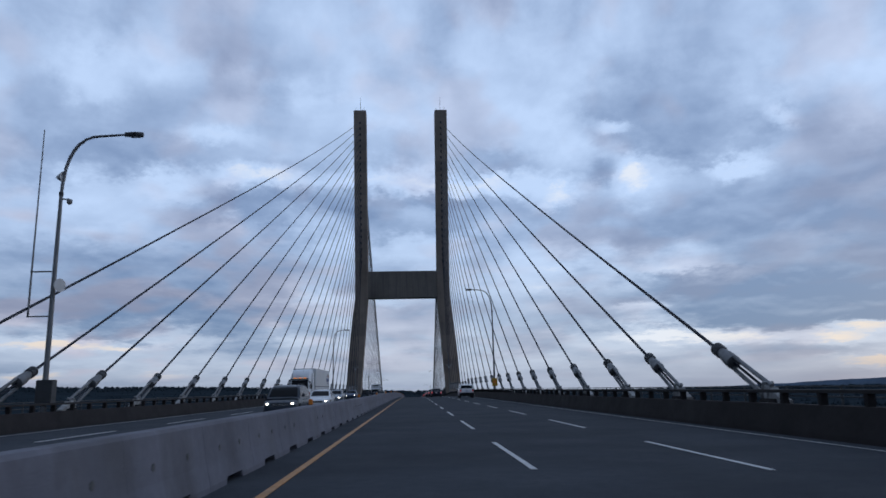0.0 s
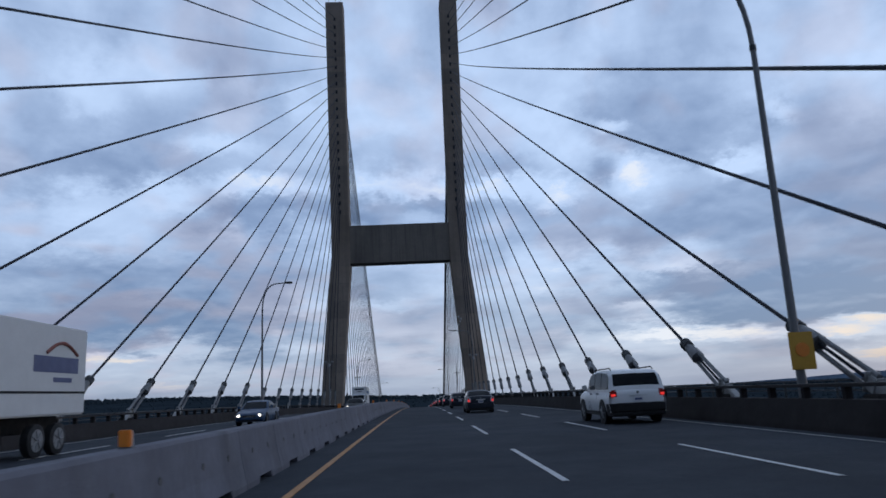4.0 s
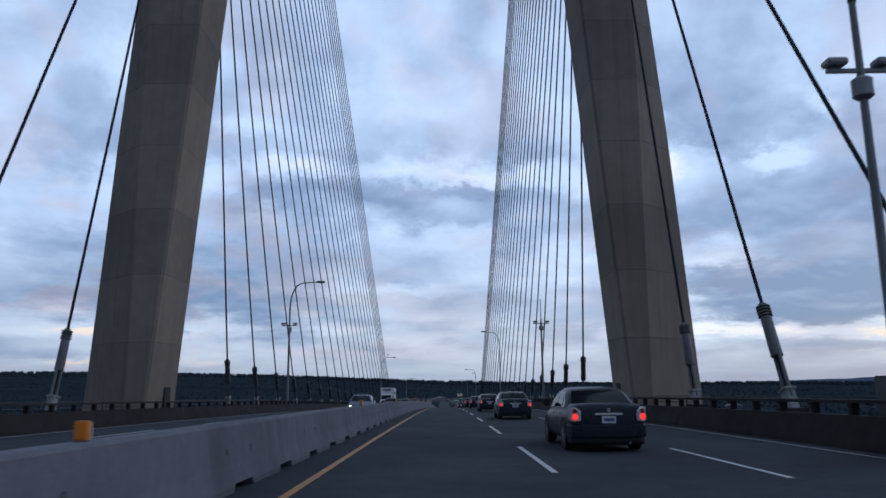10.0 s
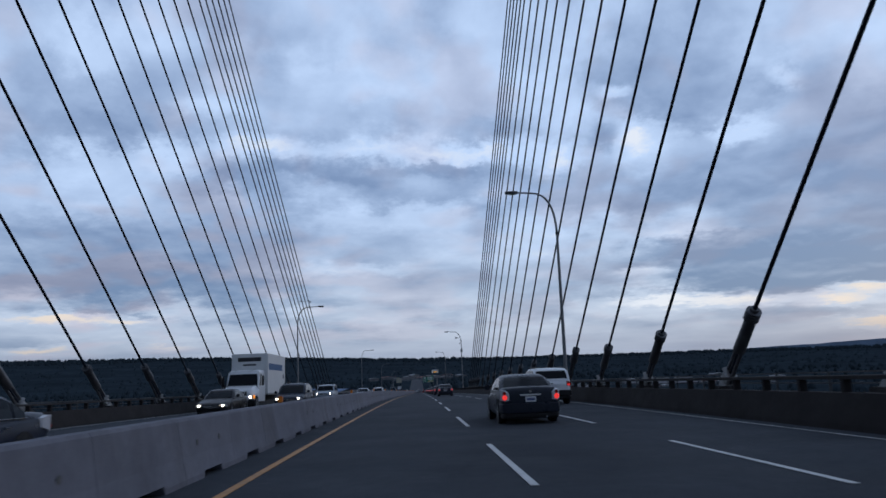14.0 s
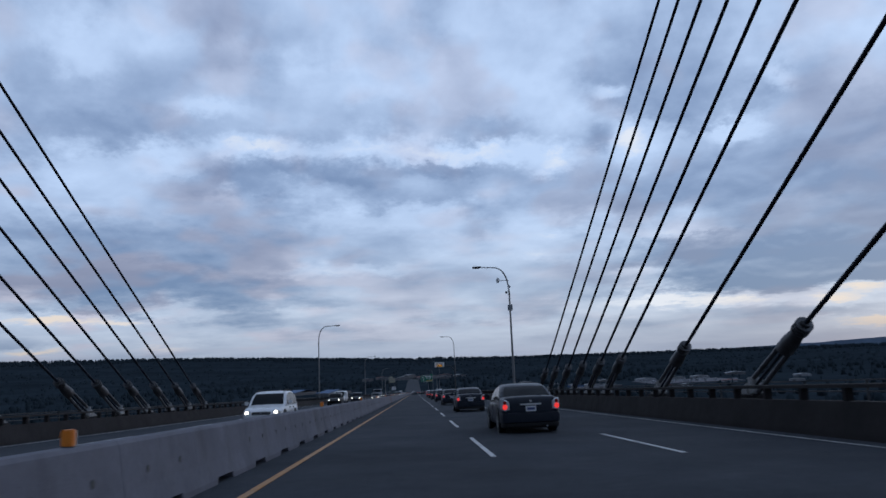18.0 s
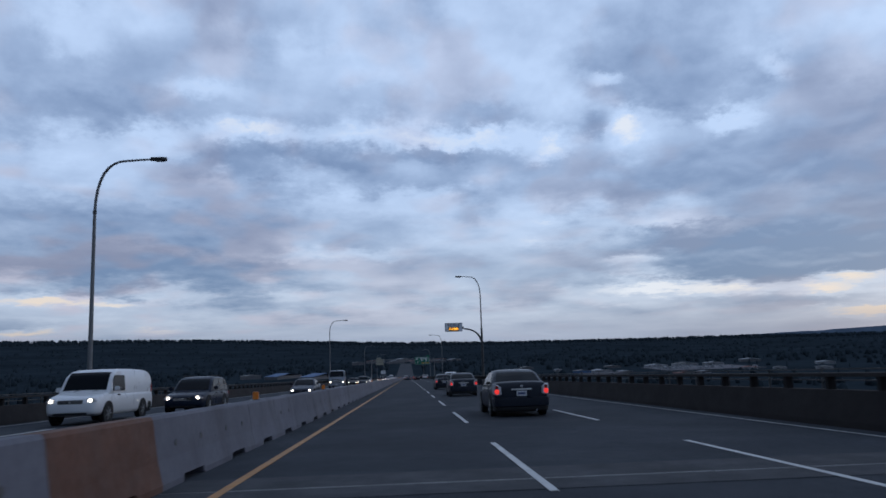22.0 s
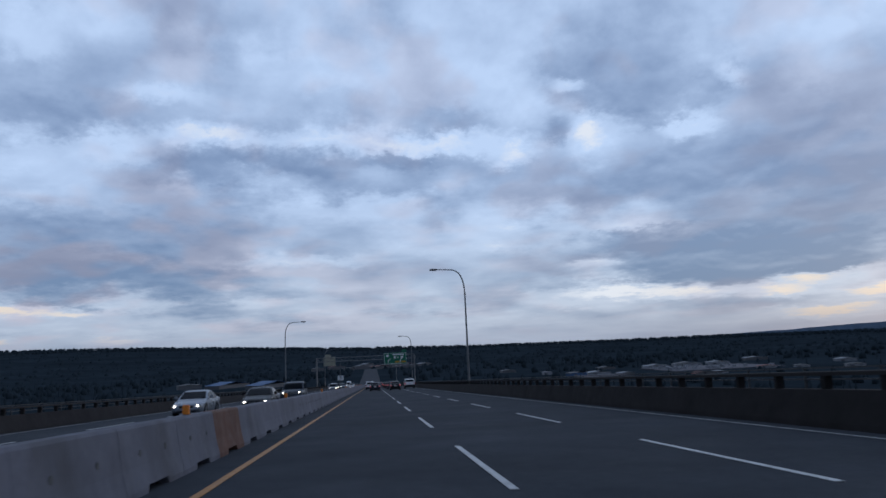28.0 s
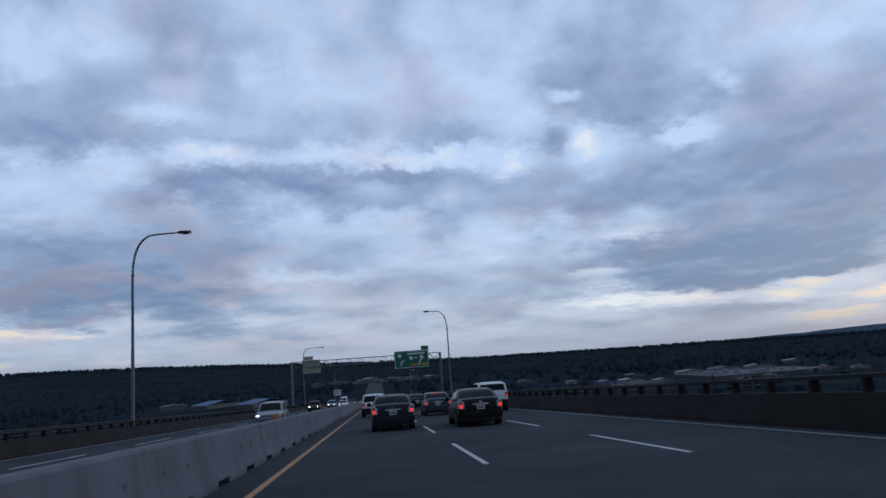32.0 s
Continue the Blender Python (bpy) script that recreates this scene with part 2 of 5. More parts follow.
    if island:
        rnd = nd.new("ShaderNodeObjectInfo").outputs["Random"] if island == "object" else nd.new("ShaderNodeNewGeometry").outputs["Random Per Island"]
        col = mix(1.0, col, mix(rnd, (0.94, 0.94, 0.94, 1), (1.05, 1.05, 1.05, 1)), "MULTIPLY")
    ln.new(col, b.inputs["Base Color"])
    ln.new(ramp(noise_tex(scale * 2.3, 3), 0.3, 0.7, max(0.02, rough * 0.85), min(1.0, rough * 1.15)), b.inputs["Roughness"])
    if bump:
        bp = nd.new("ShaderNodeBump")
        bp.inputs["Strength"].default_value, bp.inputs["Distance"].default_value = bump, 0.02
        ln.new(noise_tex(bump_scale, 6), bp.inputs["Height"])
        ln.new(bp.outputs[0], b.inputs["Normal"])
    return m


M = {}
M["asphalt"] = material("asphalt", (0.048, 0.054, 0.064), 0.95, gloss=0.08, vary=0.22, scale=0.25, fine=5.0, bump=0.5, bump_scale=60, stains=(0.035, 0.038, 0.045), stain_amount=0.6)
M["lane_paint"] = material("lane_paint", (0.50, 0.50, 0.49), 0.6, vary=0.15, scale=2, stains=(0.2, 0.2, 0.2), stain_amount=0.5)
M["faded_paint"] = material("faded_line_paint", (0.36, 0.36, 0.35), 0.7, vary=0.2, scale=1.2, stains=(0.1, 0.1, 0.1), stain_amount=0.8)
M["yellow_paint"] = material("yellow_paint", (0.40, 0.17, 0.028), 0.6, vary=0.15, scale=2, stains=(0.15, 0.11, 0.06), stain_amount=0.5)
M["barrier"] = material("barrier_concrete", (0.158, 0.160, 0.186), 0.9, vary=0.16, scale=0.9, fine=9, bump=0.3, stains=(0.08, 0.077, 0.075), stain_amount=0.6, gloss=0.2, island="object")
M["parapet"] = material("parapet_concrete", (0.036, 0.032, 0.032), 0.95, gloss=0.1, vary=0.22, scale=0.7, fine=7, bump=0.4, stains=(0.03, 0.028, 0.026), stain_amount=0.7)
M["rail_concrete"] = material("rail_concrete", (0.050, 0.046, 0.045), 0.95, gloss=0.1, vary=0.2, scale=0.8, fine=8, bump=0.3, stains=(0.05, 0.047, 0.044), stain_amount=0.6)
M["tower"] = material("tower_concrete", (0.285, 0.232, 0.190), 0.9, vary=0.2, scale=0.12, fine=1.2, bump=0.25, bump_scale=6, stains=(0.20, 0.155, 0.115), stain_amount=0.8, streaks=0.35, lifts=4.05)
M["beam"] = material("crossbeam_concrete", (0.20, 0.175, 0.15), 0.9, vary=0.14, scale=0.15, fine=1.5, bump=0.25, bump_scale=6, stains=(0.08, 0.075, 0.065), stain_amount=0.7, streaks=0.75)
M["hole"] = material("stained_hole", (0.10, 0.098, 0.095), 0.9, bump=0)
M["recess"] = material("recess", (0.03, 0.03, 0.03), 0.9, bump=0)
M["cable"] = material("cable_sheath", (0.009, 0.013, 0.024), 0.6, vary=0.04, scale=0.5, bump=0, gloss=0.2)
M["socket"] = material("galvanised_socket", (0.16, 0.165, 0.17), 0.55, 0.35, vary=0.25, scale=1.2, fine=9, stains=(0.05, 0.05, 0.05), stain_amount=0.8)
M["rod"] = material("anchor_rod", (0.10, 0.10, 0.105), 0.5, 0.4, vary=0.3, scale=2.0, stains=(0.04, 0.035, 0.03), stain_amount=0.7)
M["foot"] = material("anchor_foot", (0.33, 0.33, 0.325), 0.7, vary=0.2, scale=2.0, stains=(0.16, 0.14, 0.12), stain_amount=0.7)
M["steel"] = material("galvanised_steel", (0.20, 0.205, 0.21), 0.55, 0.4, vary=0.10, scale=0.5, fine=4, bump=0)
M["dark_steel"] = material("dark_steel", (0.06, 0.062, 0.065), 0.5, 0.4, vary=0.2)
M["lens"] = material("lamp_lens", (0.35, 0.36, 0.37), 0.2, vary=0.05, bump=0)
M["box_grey"] = material("cabinet_grey", (0.30, 0.31, 0.32), 0.6, vary=0.1)
M["white_metal"] = material("white_metal", (0.62, 0.62, 0.61), 0.5, vary=0.06)
M["sign_white"] = material("sign_sheet", (0.84, 0.85, 0.86), 0.45, vary=0.05, scale=3, bump=0)
M["sign_black"] = material("sign_black", (0.015, 0.015, 0.016), 0.5, bump=0)
M["sign_green"] = material("sign_green", (0.012, 0.155, 0.085), 0.5, vary=0.1, bump=0)
M["sign_back"] = material("sign_back", (0.42, 0.40, 0.30), 0.6, vary=0.1, bump=0)
M["sign_yellow"] = material("sign_yellow", (0.55, 0.30, 0.03), 0.5, bump=0)
M["amber"] = material("amber_diodes", (0.8, 0.25, 0.02), 0.4, emit=(1.0, 0.42, 0.04), strength=2.4)
M["orange"] = material("orange_reflector", (0.75, 0.22, 0.02), 0.4, vary=0.1, bump=0)
M["rust"] = material("rusted_steel", (0.125, 0.055, 0.034), 0.8, vary=0.25, scale=1.5, stains=(0.09, 0.04, 0.025), stain_amount=0.8)
M["tyre"] = material("tyre_rubber", (0.018, 0.018, 0.019), 0.85, vary=0.2)
M["rim"] = material("alloy_rim", (0.20, 0.205, 0.21), 0.45, 0.15, vary=0.1)
M["glass"] = material("tinted_glass", (0.008, 0.010, 0.013), 0.08, vary=0.05, bump=0, gloss=0.08)
M["plastic"] = material("black_plastic", (0.011, 0.011, 0.012), 0.7, vary=0.1, gloss=0.3)
M["chrome"] = material("chrome", (0.6, 0.61, 0.62), 0.15, 1.0, vary=0.03, bump=0)
M["plate"] = material("number_plate", (0.6, 0.61, 0.64), 0.5, vary=0.04, bump=0)
M["plate_bars"] = material("plate_bars", (0.07, 0.09, 0.2), 0.5, bump=0)
M["headlight_on"] = material("headlight_lit", (0.9, 0.9, 0.9), 0.2, emit=(1.0, 0.90, 0.74), strength=7.0)
M["headlight_off"] = material("headlight_glass", (0.5, 0.5, 0.52), 0.12, vary=0.04, bump=0)
M["turn"] = material("turn_lamp", (0.7, 0.25, 0.03), 0.25, emit=(1.0, 0.34, 0.04), strength=0.7)
M["tail_on"] = material("tail_lamp_lit", (0.6, 0.03, 0.02), 0.25, emit=(1.0, 0.05, 0.045), strength=0.75)
M["tail"] = material("tail_lamp", (0.28, 0.015, 0.012), 0.2, vary=0.1, bump=0)
M["soil"] = material("plain_and_woods", (0.027, 0.038, 0.047), 1.0, vary=0.3, scale=0.006, fine=0.05, bump=0, gloss=0.0)
# pale blue base colour stands in for the haze over the far ridge
M["far_hill"] = material("hazed_wooded_hill", (0.105, 0.145, 0.20), 1.0, gloss=0.0, vary=0.25, scale=0.004, fine=0.03, bump=0)
M["conifer"] = material("conifer_foliage", (0.028, 0.040, 0.049), 1.0, vary=0.12, scale=0.02, fine=0.3, bump=0, island=True, gloss=0.0)
M["joint"] = material("joint_concrete", (0.050, 0.053, 0.060), 0.9, vary=0.25, scale=0.8, fine=6, bump=0.3, gloss=0.2)
M["yard"] = material("paved_yard", (0.085, 0.085, 0.10), 0.9, vary=0.2, scale=0.02, fine=0.2, bump=0)
PAINT = {
    "white": (0.66, 0.67, 0.68), "silver": (0.24, 0.265, 0.30), "grey": (0.020, 0.024, 0.034), "black": (0.012, 0.012, 0.014), "navy": (0.012, 0.018, 0.034),
    "blue": (0.035, 0.065, 0.12), "red": (0.10, 0.014, 0.012), "slate": (0.05, 0.06, 0.075)}
for key, value in PAINT.items():
    M["paint_" + key] = material("car_paint_" + key, value, 0.30, 0.25 if key == "silver" else 0.0, vary=0.05, scale=0.8, bump=0, coat=0.0 if key != "white" else 0.2, gloss=0.14 if key in ("grey", "black", "navy", "slate", "blue", "red") else 0.4)
for key, value in {"roof_white": (0.29, 0.30, 0.32), "roof_blue": (0.055, 0.12, 0.24), "roof_red": (0.20, 0.06, 0.045), "roof_grey": (0.12, 0.12, 0.125), "wall_grey": (0.13, 0.13, 0.135)}.items():
    M[key] = material(key, value, 0.7, vary=0.1, scale=0.1, fine=1.0, bump=0)

# ---- mesh helpers ----


def finish(bm, name, mats, smooth=None):
    me = bpy.data.meshes.new(name)
    bmesh.ops.recalc_face_normals(bm, faces=bm.faces)
    bm.to_mesh(me)
    bm.free()
    for m in mats if isinstance(mats, (list, tuple)) else [mats]:
        me.materials.append(M[m])
    if smooth:
        me.polygons.foreach_set("use_smooth", [True] * len(me.polygons))
        me.set_sharp_from_angle(angle=radians(smooth))
    return me


def part(name, bm, mat, parent=None, label="", smooth=None):
    ob = new(name, finish(bm, name, mat, smooth))
    ob.parent = parent
    if label:
        tagged(ob, label)
    return ob


def again(name, mesh, parent, m=None):
    """Another object on a mesh that stands already."""
    ob = new(name, mesh)
    ob.parent = parent
    if m is not None:
        ob.matrix_basis = m
    return ob


def thing(name, m, label, category, group="", kind=""):
    ob = new(name)
    ob.matrix_basis = m
    return tagged(ob, label, category, group, kind)


def box(bm, x0, x1, y0, y1, z0, z1, bevel=0.0):
    r = bmesh.ops.create_cube(bm, size=1.0)
    for v in r["verts"]:
        v.co = Vector(((x0 + x1) / 2 + v.co.x * (x1 - x0), (y0 + y1) / 2 + v.co.y * (y1 - y0), (z0 + z1) / 2 + v.co.z * (z1 - z0)))
    if bevel:
        es = {e for v in r["verts"] for e in v.link_edges}
        bmesh.ops.bevel(bm, geom=list(es), offset=bevel, segments=2, affect="EDGES")
    return bm


def boxes(*specs, bevel=0.0):
    bm = bmesh.new()
    for s in specs:
        box(bm, *s, bevel=bevel)
    return bm


def tube(bm, points, radii, n=10, cap=True):
    """A round bar through the points, with a radius at each."""
    pts = [Vector(p) for p in points]
    radii = radii if isinstance(radii, (list, tuple)) else [radii] * len(pts)
    rings = []
    side = None
    for i, p in enumerate(pts):
        d = (pts[min(i + 1, len(pts) - 1)] - pts[max(i - 1, 0)]).normalized()
        if side is None:
            side = d.orthogonal().normalized()
        side = (side - d * side.dot(d)).normalized()
        other = d.cross(side)
        rings.append([bm.verts.new(p + (side * math.cos(a) + other * math.sin(a)) * radii[i]) for a in (2 * math.pi * k / n for k in range(n))])
    for a, b in zip(rings, rings[1:]):
        for k in range(n):
            bm.faces.new((a[k], a[(k + 1) % n], b[(k + 1) % n], b[k]))
    if cap:
        bm.faces.new(rings[0][::-1])
        bm.faces.new(rings[-1])
    return bm


def loft(bm, rings, close=True, cap=True):
    made = [[bm.verts.new(p) for p in r] for r in rings]
    n = len(made[0])
    for a, b in zip(made, made[1:]):
        for k in range(n if close else n - 1):
            bm.faces.new((a[k], a[(k + 1) % n], b[(k + 1) % n], b[k]))
    if cap:
        bm.faces.new(made[0][::-1])
        bm.faces.new(made[-1])
    return made


def along(y0, y1, step):
    n = max(1, round((y1 - y0) / step))
    return [y0 + (y1 - y0) * i / n for i in range(n + 1)]


def ribbon(name, section, y0, y1, step, mat, parent=None, label="", smooth=None):
    """A closed cross-section (x, height over the road) drawn along the road's profile."""
    bm = bmesh.new()
    loft(bm, [[(x, y, road_z(y) + z) for x, z in section] for y in along(y0, y1, step)])
    return part(name, bm, mat, parent, label, smooth)

# ---- setting: ground, road, parapets ----
RIDGE = [(-180, 0.5), (-60, 0.95), (-42, 1.05), (-30, 0.98), (-22, 0.90), (-14, 0.66), (-7, 0.34), (0, 0.06), (7, -0.04), (14, -0.10), (22, -0.14), (29, -0.18), (60, -0.15), (90, 0.2), (180, 0.5)]


def ridge_el(a):
    for (a0, e0), (a1, e1) in zip(RIDGE, RIDGE[1:]):
        if a0 <= a <= a1:
            f = (a - a0) / (a1 - a0)
            return e0 + (e1 - e0) * f
    return 0.5


def ground_z(x, y):
    """The plain, and the wooded ridge that closes it all round."""
    r = math.hypot(x, y - 120)
    a = math.degrees(math.atan2(x, y - 120))
    top = math.tan(radians(ridge_el(a) - 0.28)) * 4300 - 2
    f = min(max((r - 1700) / 2600, 0.0), 1.0)
    f = f * f * (3 - 2 * f)
    bumps = noise.noise((x * 0.0016, y * 0.0016, 0.3)) * 7 * min(max((r - 500) / 1500, 0), 1)
    return PLAIN + (top - PLAIN) * f + bumps


ground_bm = bmesh.new()
radii = [0, 60, 140, 240, 360, 500, 660, 840, 1040, 1260, 1500, 1760, 2040, 2340, 2660, 3000, 3350, 3700, 4000, 4300, 4700]
SPOKES = 180
rows = []
for r in radii[1:]:
    rows.append([ground_bm.verts.new((r * math.sin(2 * math.pi * k / SPOKES), 120 + r * math.cos(2 * math.pi * k / SPOKES),
                                      ground_z(r * math.sin(2 * math.pi * k / SPOKES), 120 + r * math.cos(2 * math.pi * k / SPOKES)))) for k in range(SPOKES)])
hub_vert = ground_bm.verts.new((0, 120, PLAIN))
for k in range(SPOKES):
    ground_bm.faces.new((hub_vert, rows[0][k], rows[0][(k + 1) % SPOKES]))
    for ra, rb in zip(rows, rows[1:]):
        ground_bm.faces.new((ra[k], rb[k], rb[(k + 1) % SPOKES], ra[(k + 1) % SPOKES]))
ground = part("ground", ground_bm, "soil", smooth=60)
tagged(ground, "dark wooded river plain rising to a low forested ridge", "ground", kind="structure")

# a ridge far beyond the plain, its paler blue imitating distance haze
FAR_RIDGE = [(20, -0.5), (24, -0.25), (28, -0.12), (31, -0.04), (34, 0.12), (37, 0.20), (41, 0.36), (46, 0.34), (55, 0.5), (70, 0.2), (80, -0.5)]
far_bm = bmesh.new()
rings = []
for k in range(121):
    a = 20 + 60 * k / 120
    e0 = next(e + (f - e) * (a - p) / (q - p) for (p, e), (q, f) in zip(FAR_RIDGE, FAR_RIDGE[1:]) if p <= a <= q)
    e0 += noise.noise((a * 0.9, 0.4, 2.0)) * 0.05
    sn, cs = math.sin(radians(a)), math.cos(radians(a))
    rings.append([(4500 * sn, 120 + 4500 * cs, PLAIN - 40), (4640 * sn, 120 + 4640 * cs, math.tan(radians(e0)) * 4640 - 8), (4690 * sn, 120 + 4690 * cs, PLAIN - 40)])
loft(far_bm, rings)
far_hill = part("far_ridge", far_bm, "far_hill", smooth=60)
tagged(far_hill, "wooded ridge far beyond the plain, distance haze put in its pale blue colour", "hill", kind="structure")

Y0, Y1, FAR = -330.0, TOUCHDOWN, 1900.0
ROAD_HALF = 12.55
road = ribbon("road", [(-ROAD_HALF, 0), (ROAD_HALF, 0), (ROAD_HALF, -0.28), (-ROAD_HALF, -0.28)], Y0, FAR, 9.0, "asphalt", smooth=40)
tagged(road, "worn dark grey asphalt carriageway of a six-lane highway bridge", "road", kind="structure")
girder = ribbon("bridge_girder", [(-15.6, -0.30), (15.6, -0.30), (15.6, -0.55), (13.0, -0.62), (13.0, -2.3), (12.2, -2.3), (12.2, -0.7), (-12.2, -0.7), (-12.2, -2.3), (-13.0, -2.3), (-13.0, -0.62), (-15.6, -0.55)],
                Y0, 1150.0, 12.0, "tower")
tagged(girder, "concrete deck edge and girders under the road", "bridge deck", kind="structure")

# painted lines
LINE_Y0, LINE_Y1 = -320.0, 1100.0
for name, x, w, mat, label in (("edge_line", 12.0, 0.07, "faded_paint", "thin white road edge line"), ("edge_line", -12.0, 0.07, "faded_paint", "thin white road edge line"),
                               ("yellow_line", 1.12, 0.13, "yellow_paint", "worn yellow line beside the median barrier"), ("yellow_line", -1.12, 0.13, "yellow_paint", "worn yellow line beside the median barrier")):
    ob = ribbon(name, [(x - w / 2, 0.012), (x + w / 2, 0.012), (x + w / 2, 0.004), (x - w / 2, 0.004)], LINE_Y0, LINE_Y1, 9.0, mat)
    tagged(ob, label, "road marking", kind="structure")
PERIOD, PHASE, DASH = 12.155, 163.0, 6.0
for x in (5.15, 8.68, -5.15, -8.68):
    lane = tagged(new("lane_line"), "broken white lane line of painted dashes", "road marking", kind="structure")
    y = PHASE - PERIOD * 40 + (-1.0 if abs(x) > 6 else 0.0)
    while y < 1000:
        bm = bmesh.new()
        loft(bm, [[(x - 0.055, v, road_z(v) + 0.012), (x + 0.055, v, road_z(v) + 0.012), (x + 0.055, v, road_z(v) + 0.004), (x - 0.055, v, road_z(v) + 0.004)] for v in (y, y + DASH / 2, y + DASH)])
        part("dash", bm, "lane_paint", lane)
        y += PERIOD

# expansion joint at the end of the cable-stayed deck
joint = tagged(new("expansion_joint"), "pale concrete and steel expansion joint across the road", "expansion joint", kind="structure")
for name, y0, y1, mat in (("joint_header", 236.1, 236.90, "joint"), ("joint_seal", 236.91, 236.99, "dark_steel"), ("joint_header", 237.00, 238.1, "joint")):
    for x0, x1 in ((0.34, 12.5), (-12.5, -0.34)):
        bm = bmesh.new()
        loft(bm, [[(x0, v, road_z(v) + 0.008), (x1, v, road_z(v) + 0.008), (x1, v, road_z(v) - 0.02), (x0, v, road_z(v) - 0.02)] for v in (y0, y1)])
        part(name, bm, mat, joint)

# parapets: a solid kerb wall, short posts and a heavy top rail
for side, tag in ((1, "east"), (-1, "west")):
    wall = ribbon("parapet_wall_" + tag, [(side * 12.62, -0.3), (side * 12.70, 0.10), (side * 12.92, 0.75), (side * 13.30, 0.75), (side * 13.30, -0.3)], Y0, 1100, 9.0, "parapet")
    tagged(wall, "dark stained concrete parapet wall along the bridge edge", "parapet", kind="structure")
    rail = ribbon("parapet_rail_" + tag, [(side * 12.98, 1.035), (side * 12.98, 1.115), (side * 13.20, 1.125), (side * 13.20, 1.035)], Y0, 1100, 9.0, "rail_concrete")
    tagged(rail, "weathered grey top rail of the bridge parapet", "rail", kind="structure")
    walkway = ribbon("walkway_" + tag, [(side * 13.31, -0.29), (side * 13.31, 0.16), (side * 15.55, 0.16), (side * 15.55, -0.29)], Y0, 1100, 12.0, "rail_concrete")
    tagged(walkway, "narrow concrete walkway outside the parapet", "walkway", kind="structure")

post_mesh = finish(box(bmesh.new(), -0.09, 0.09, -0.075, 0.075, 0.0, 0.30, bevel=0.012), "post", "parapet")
for side, tag in ((1, "east"), (-1, "west")):
    posts = tagged(new("parapet_posts_" + tag), "row of short concrete posts under the parapet rail", "post", kind="structure")
    rest = bmesh.new()
    k = 0
    y = -320.0
    while y < 1060:
        near = 30 <= y <= 560 if side > 0 else 150 <= y <= 560
        if near:
            ob = again("post", post_mesh, posts)
            ob.location = (side * 13.09, y, road_z(y) + 0.742)
        else:
            z = road_z(y)
            box(rest, side * 13.09 - 0.09, side * 13.09 + 0.09, y - 0.075, y + 0.075, z + 0.742, z + 1.042)
        y += 1.8
    tagged(part("post_row", rest, "parapet", posts, "more posts of the same row"), kind="stuff")

# outer railing of the walkway
for side, tag in ((1, "east"), (-1, "west")):
    fence = tagged(new("walkway_railing_" + tag), "thin steel railing outside the walkway", "railing", kind="structure")
    for h in (0.55, 0.86, 1.16):
        bm = bmesh.new()
        loft(bm, [[(side * 15.42 + a, y, road_z(y) + h + b) for a, b in ((-0.02, -0.02), (0.02, -0.02), (0.02, 0.02), (-0.02, 0.02))] for y in along(-230, 560, 12)])
        part("railing_bar", bm, "dark_steel", fence)
    bm = bmesh.new()
    for y in along(-230, 560, 3.0):
        box(bm, side * 15.42 - 0.025, side * 15.42 + 0.025, y - 0.03, y + 0.03, road_z(y) + 0.15, road_z(y) + 1.17)
    tagged(part("railing_post", bm, "dark_steel", fence), kind="stuff")

# ---- median barrier: separate concrete units with feet, two rusted steel closure units ----
UNIT = 2.8


def barrier_unit(mat, length):
    """One precast unit: flared foot, sloped sides, bevelled top; the bottom is cut away between the feet."""
    prof = [(0.30, 0.0), (0.297, 0.08), (0.222, 0.38), (0.14, 0.905), (0.11, 0.95), (-0.11, 0.95), (-0.14, 0.905), (-0.222, 0.38), (-0.297, 0.08), (-0.30, 0.0)]
    cut = prof[:]
    cut[0], cut[1], cut[8], cut[9] = (0.27, 0.108), (0.2895, 0.11), (-0.2895, 0.11), (-0.27, 0.108)
    g = length / 2 - 0.0015
    stops = [(-g, 0), (-0.52, 0), (-0.47, 1), (0.47, 1), (0.52, 0), (g, 0)]
    bm = bmesh.new()
    loft(bm, [[(x, y, z) for x, z in (cut if c else prof)] for y, c in stops])
    return finish(bm, "barrier_unit", mat)


def barrier_holes():
    bm = bmesh.new()
    for s in (-1, 1):
        for y in (-0.62, 0.62):
            tube(bm, [(s * 0.15, y, 0.55), (s * 0.203, y, 0.552)], 0.05, 9)
    return finish(bm, "lifting_hole", "hole")


unit_mesh, rust_mesh, hole_mesh = barrier_unit("barrier", UNIT), barrier_unit("rust", UNIT), barrier_holes()
barrier = tagged(new("median_barrier"), "pale grey concrete median barrier of separate precast units, stained and scuffed", "barrier", kind="structure")
rest = bmesh.new()
y = -264.0
while y < 1090:
    mid = y + UNIT / 2
    slope = math.atan2(road_z(y + UNIT) - road_z(y), UNIT)
    m = Matrix.Translation((0, mid, (road_z(y) + road_z(y + UNIT)) / 2)) @ Matrix.Rotation(slope, 4, "X")
    steel = abs(mid - 235.8) < 0.3 or abs(mid - 389.8) < 0.3
    if -236 <= mid <= 500:
        again("barrier_unit", rust_mesh if steel else unit_mesh, barrier, m @ Matrix.Rotation(random.uniform(-0.0015, 0.0015), 4, "Z"))
        if not steel and random.random() < 0.65:
            again("lifting_hole", hole_mesh, barrier, m)
    else:
        before = len(rest.verts)
        rest.from_mesh(unit_mesh)
        rest.verts.ensure_lookup_table()
        for v in rest.verts[before:]:
            v.co = m @ v.co
    y += UNIT
tagged(part("barrier_row", rest, "barrier", barrier), kind="stuff")


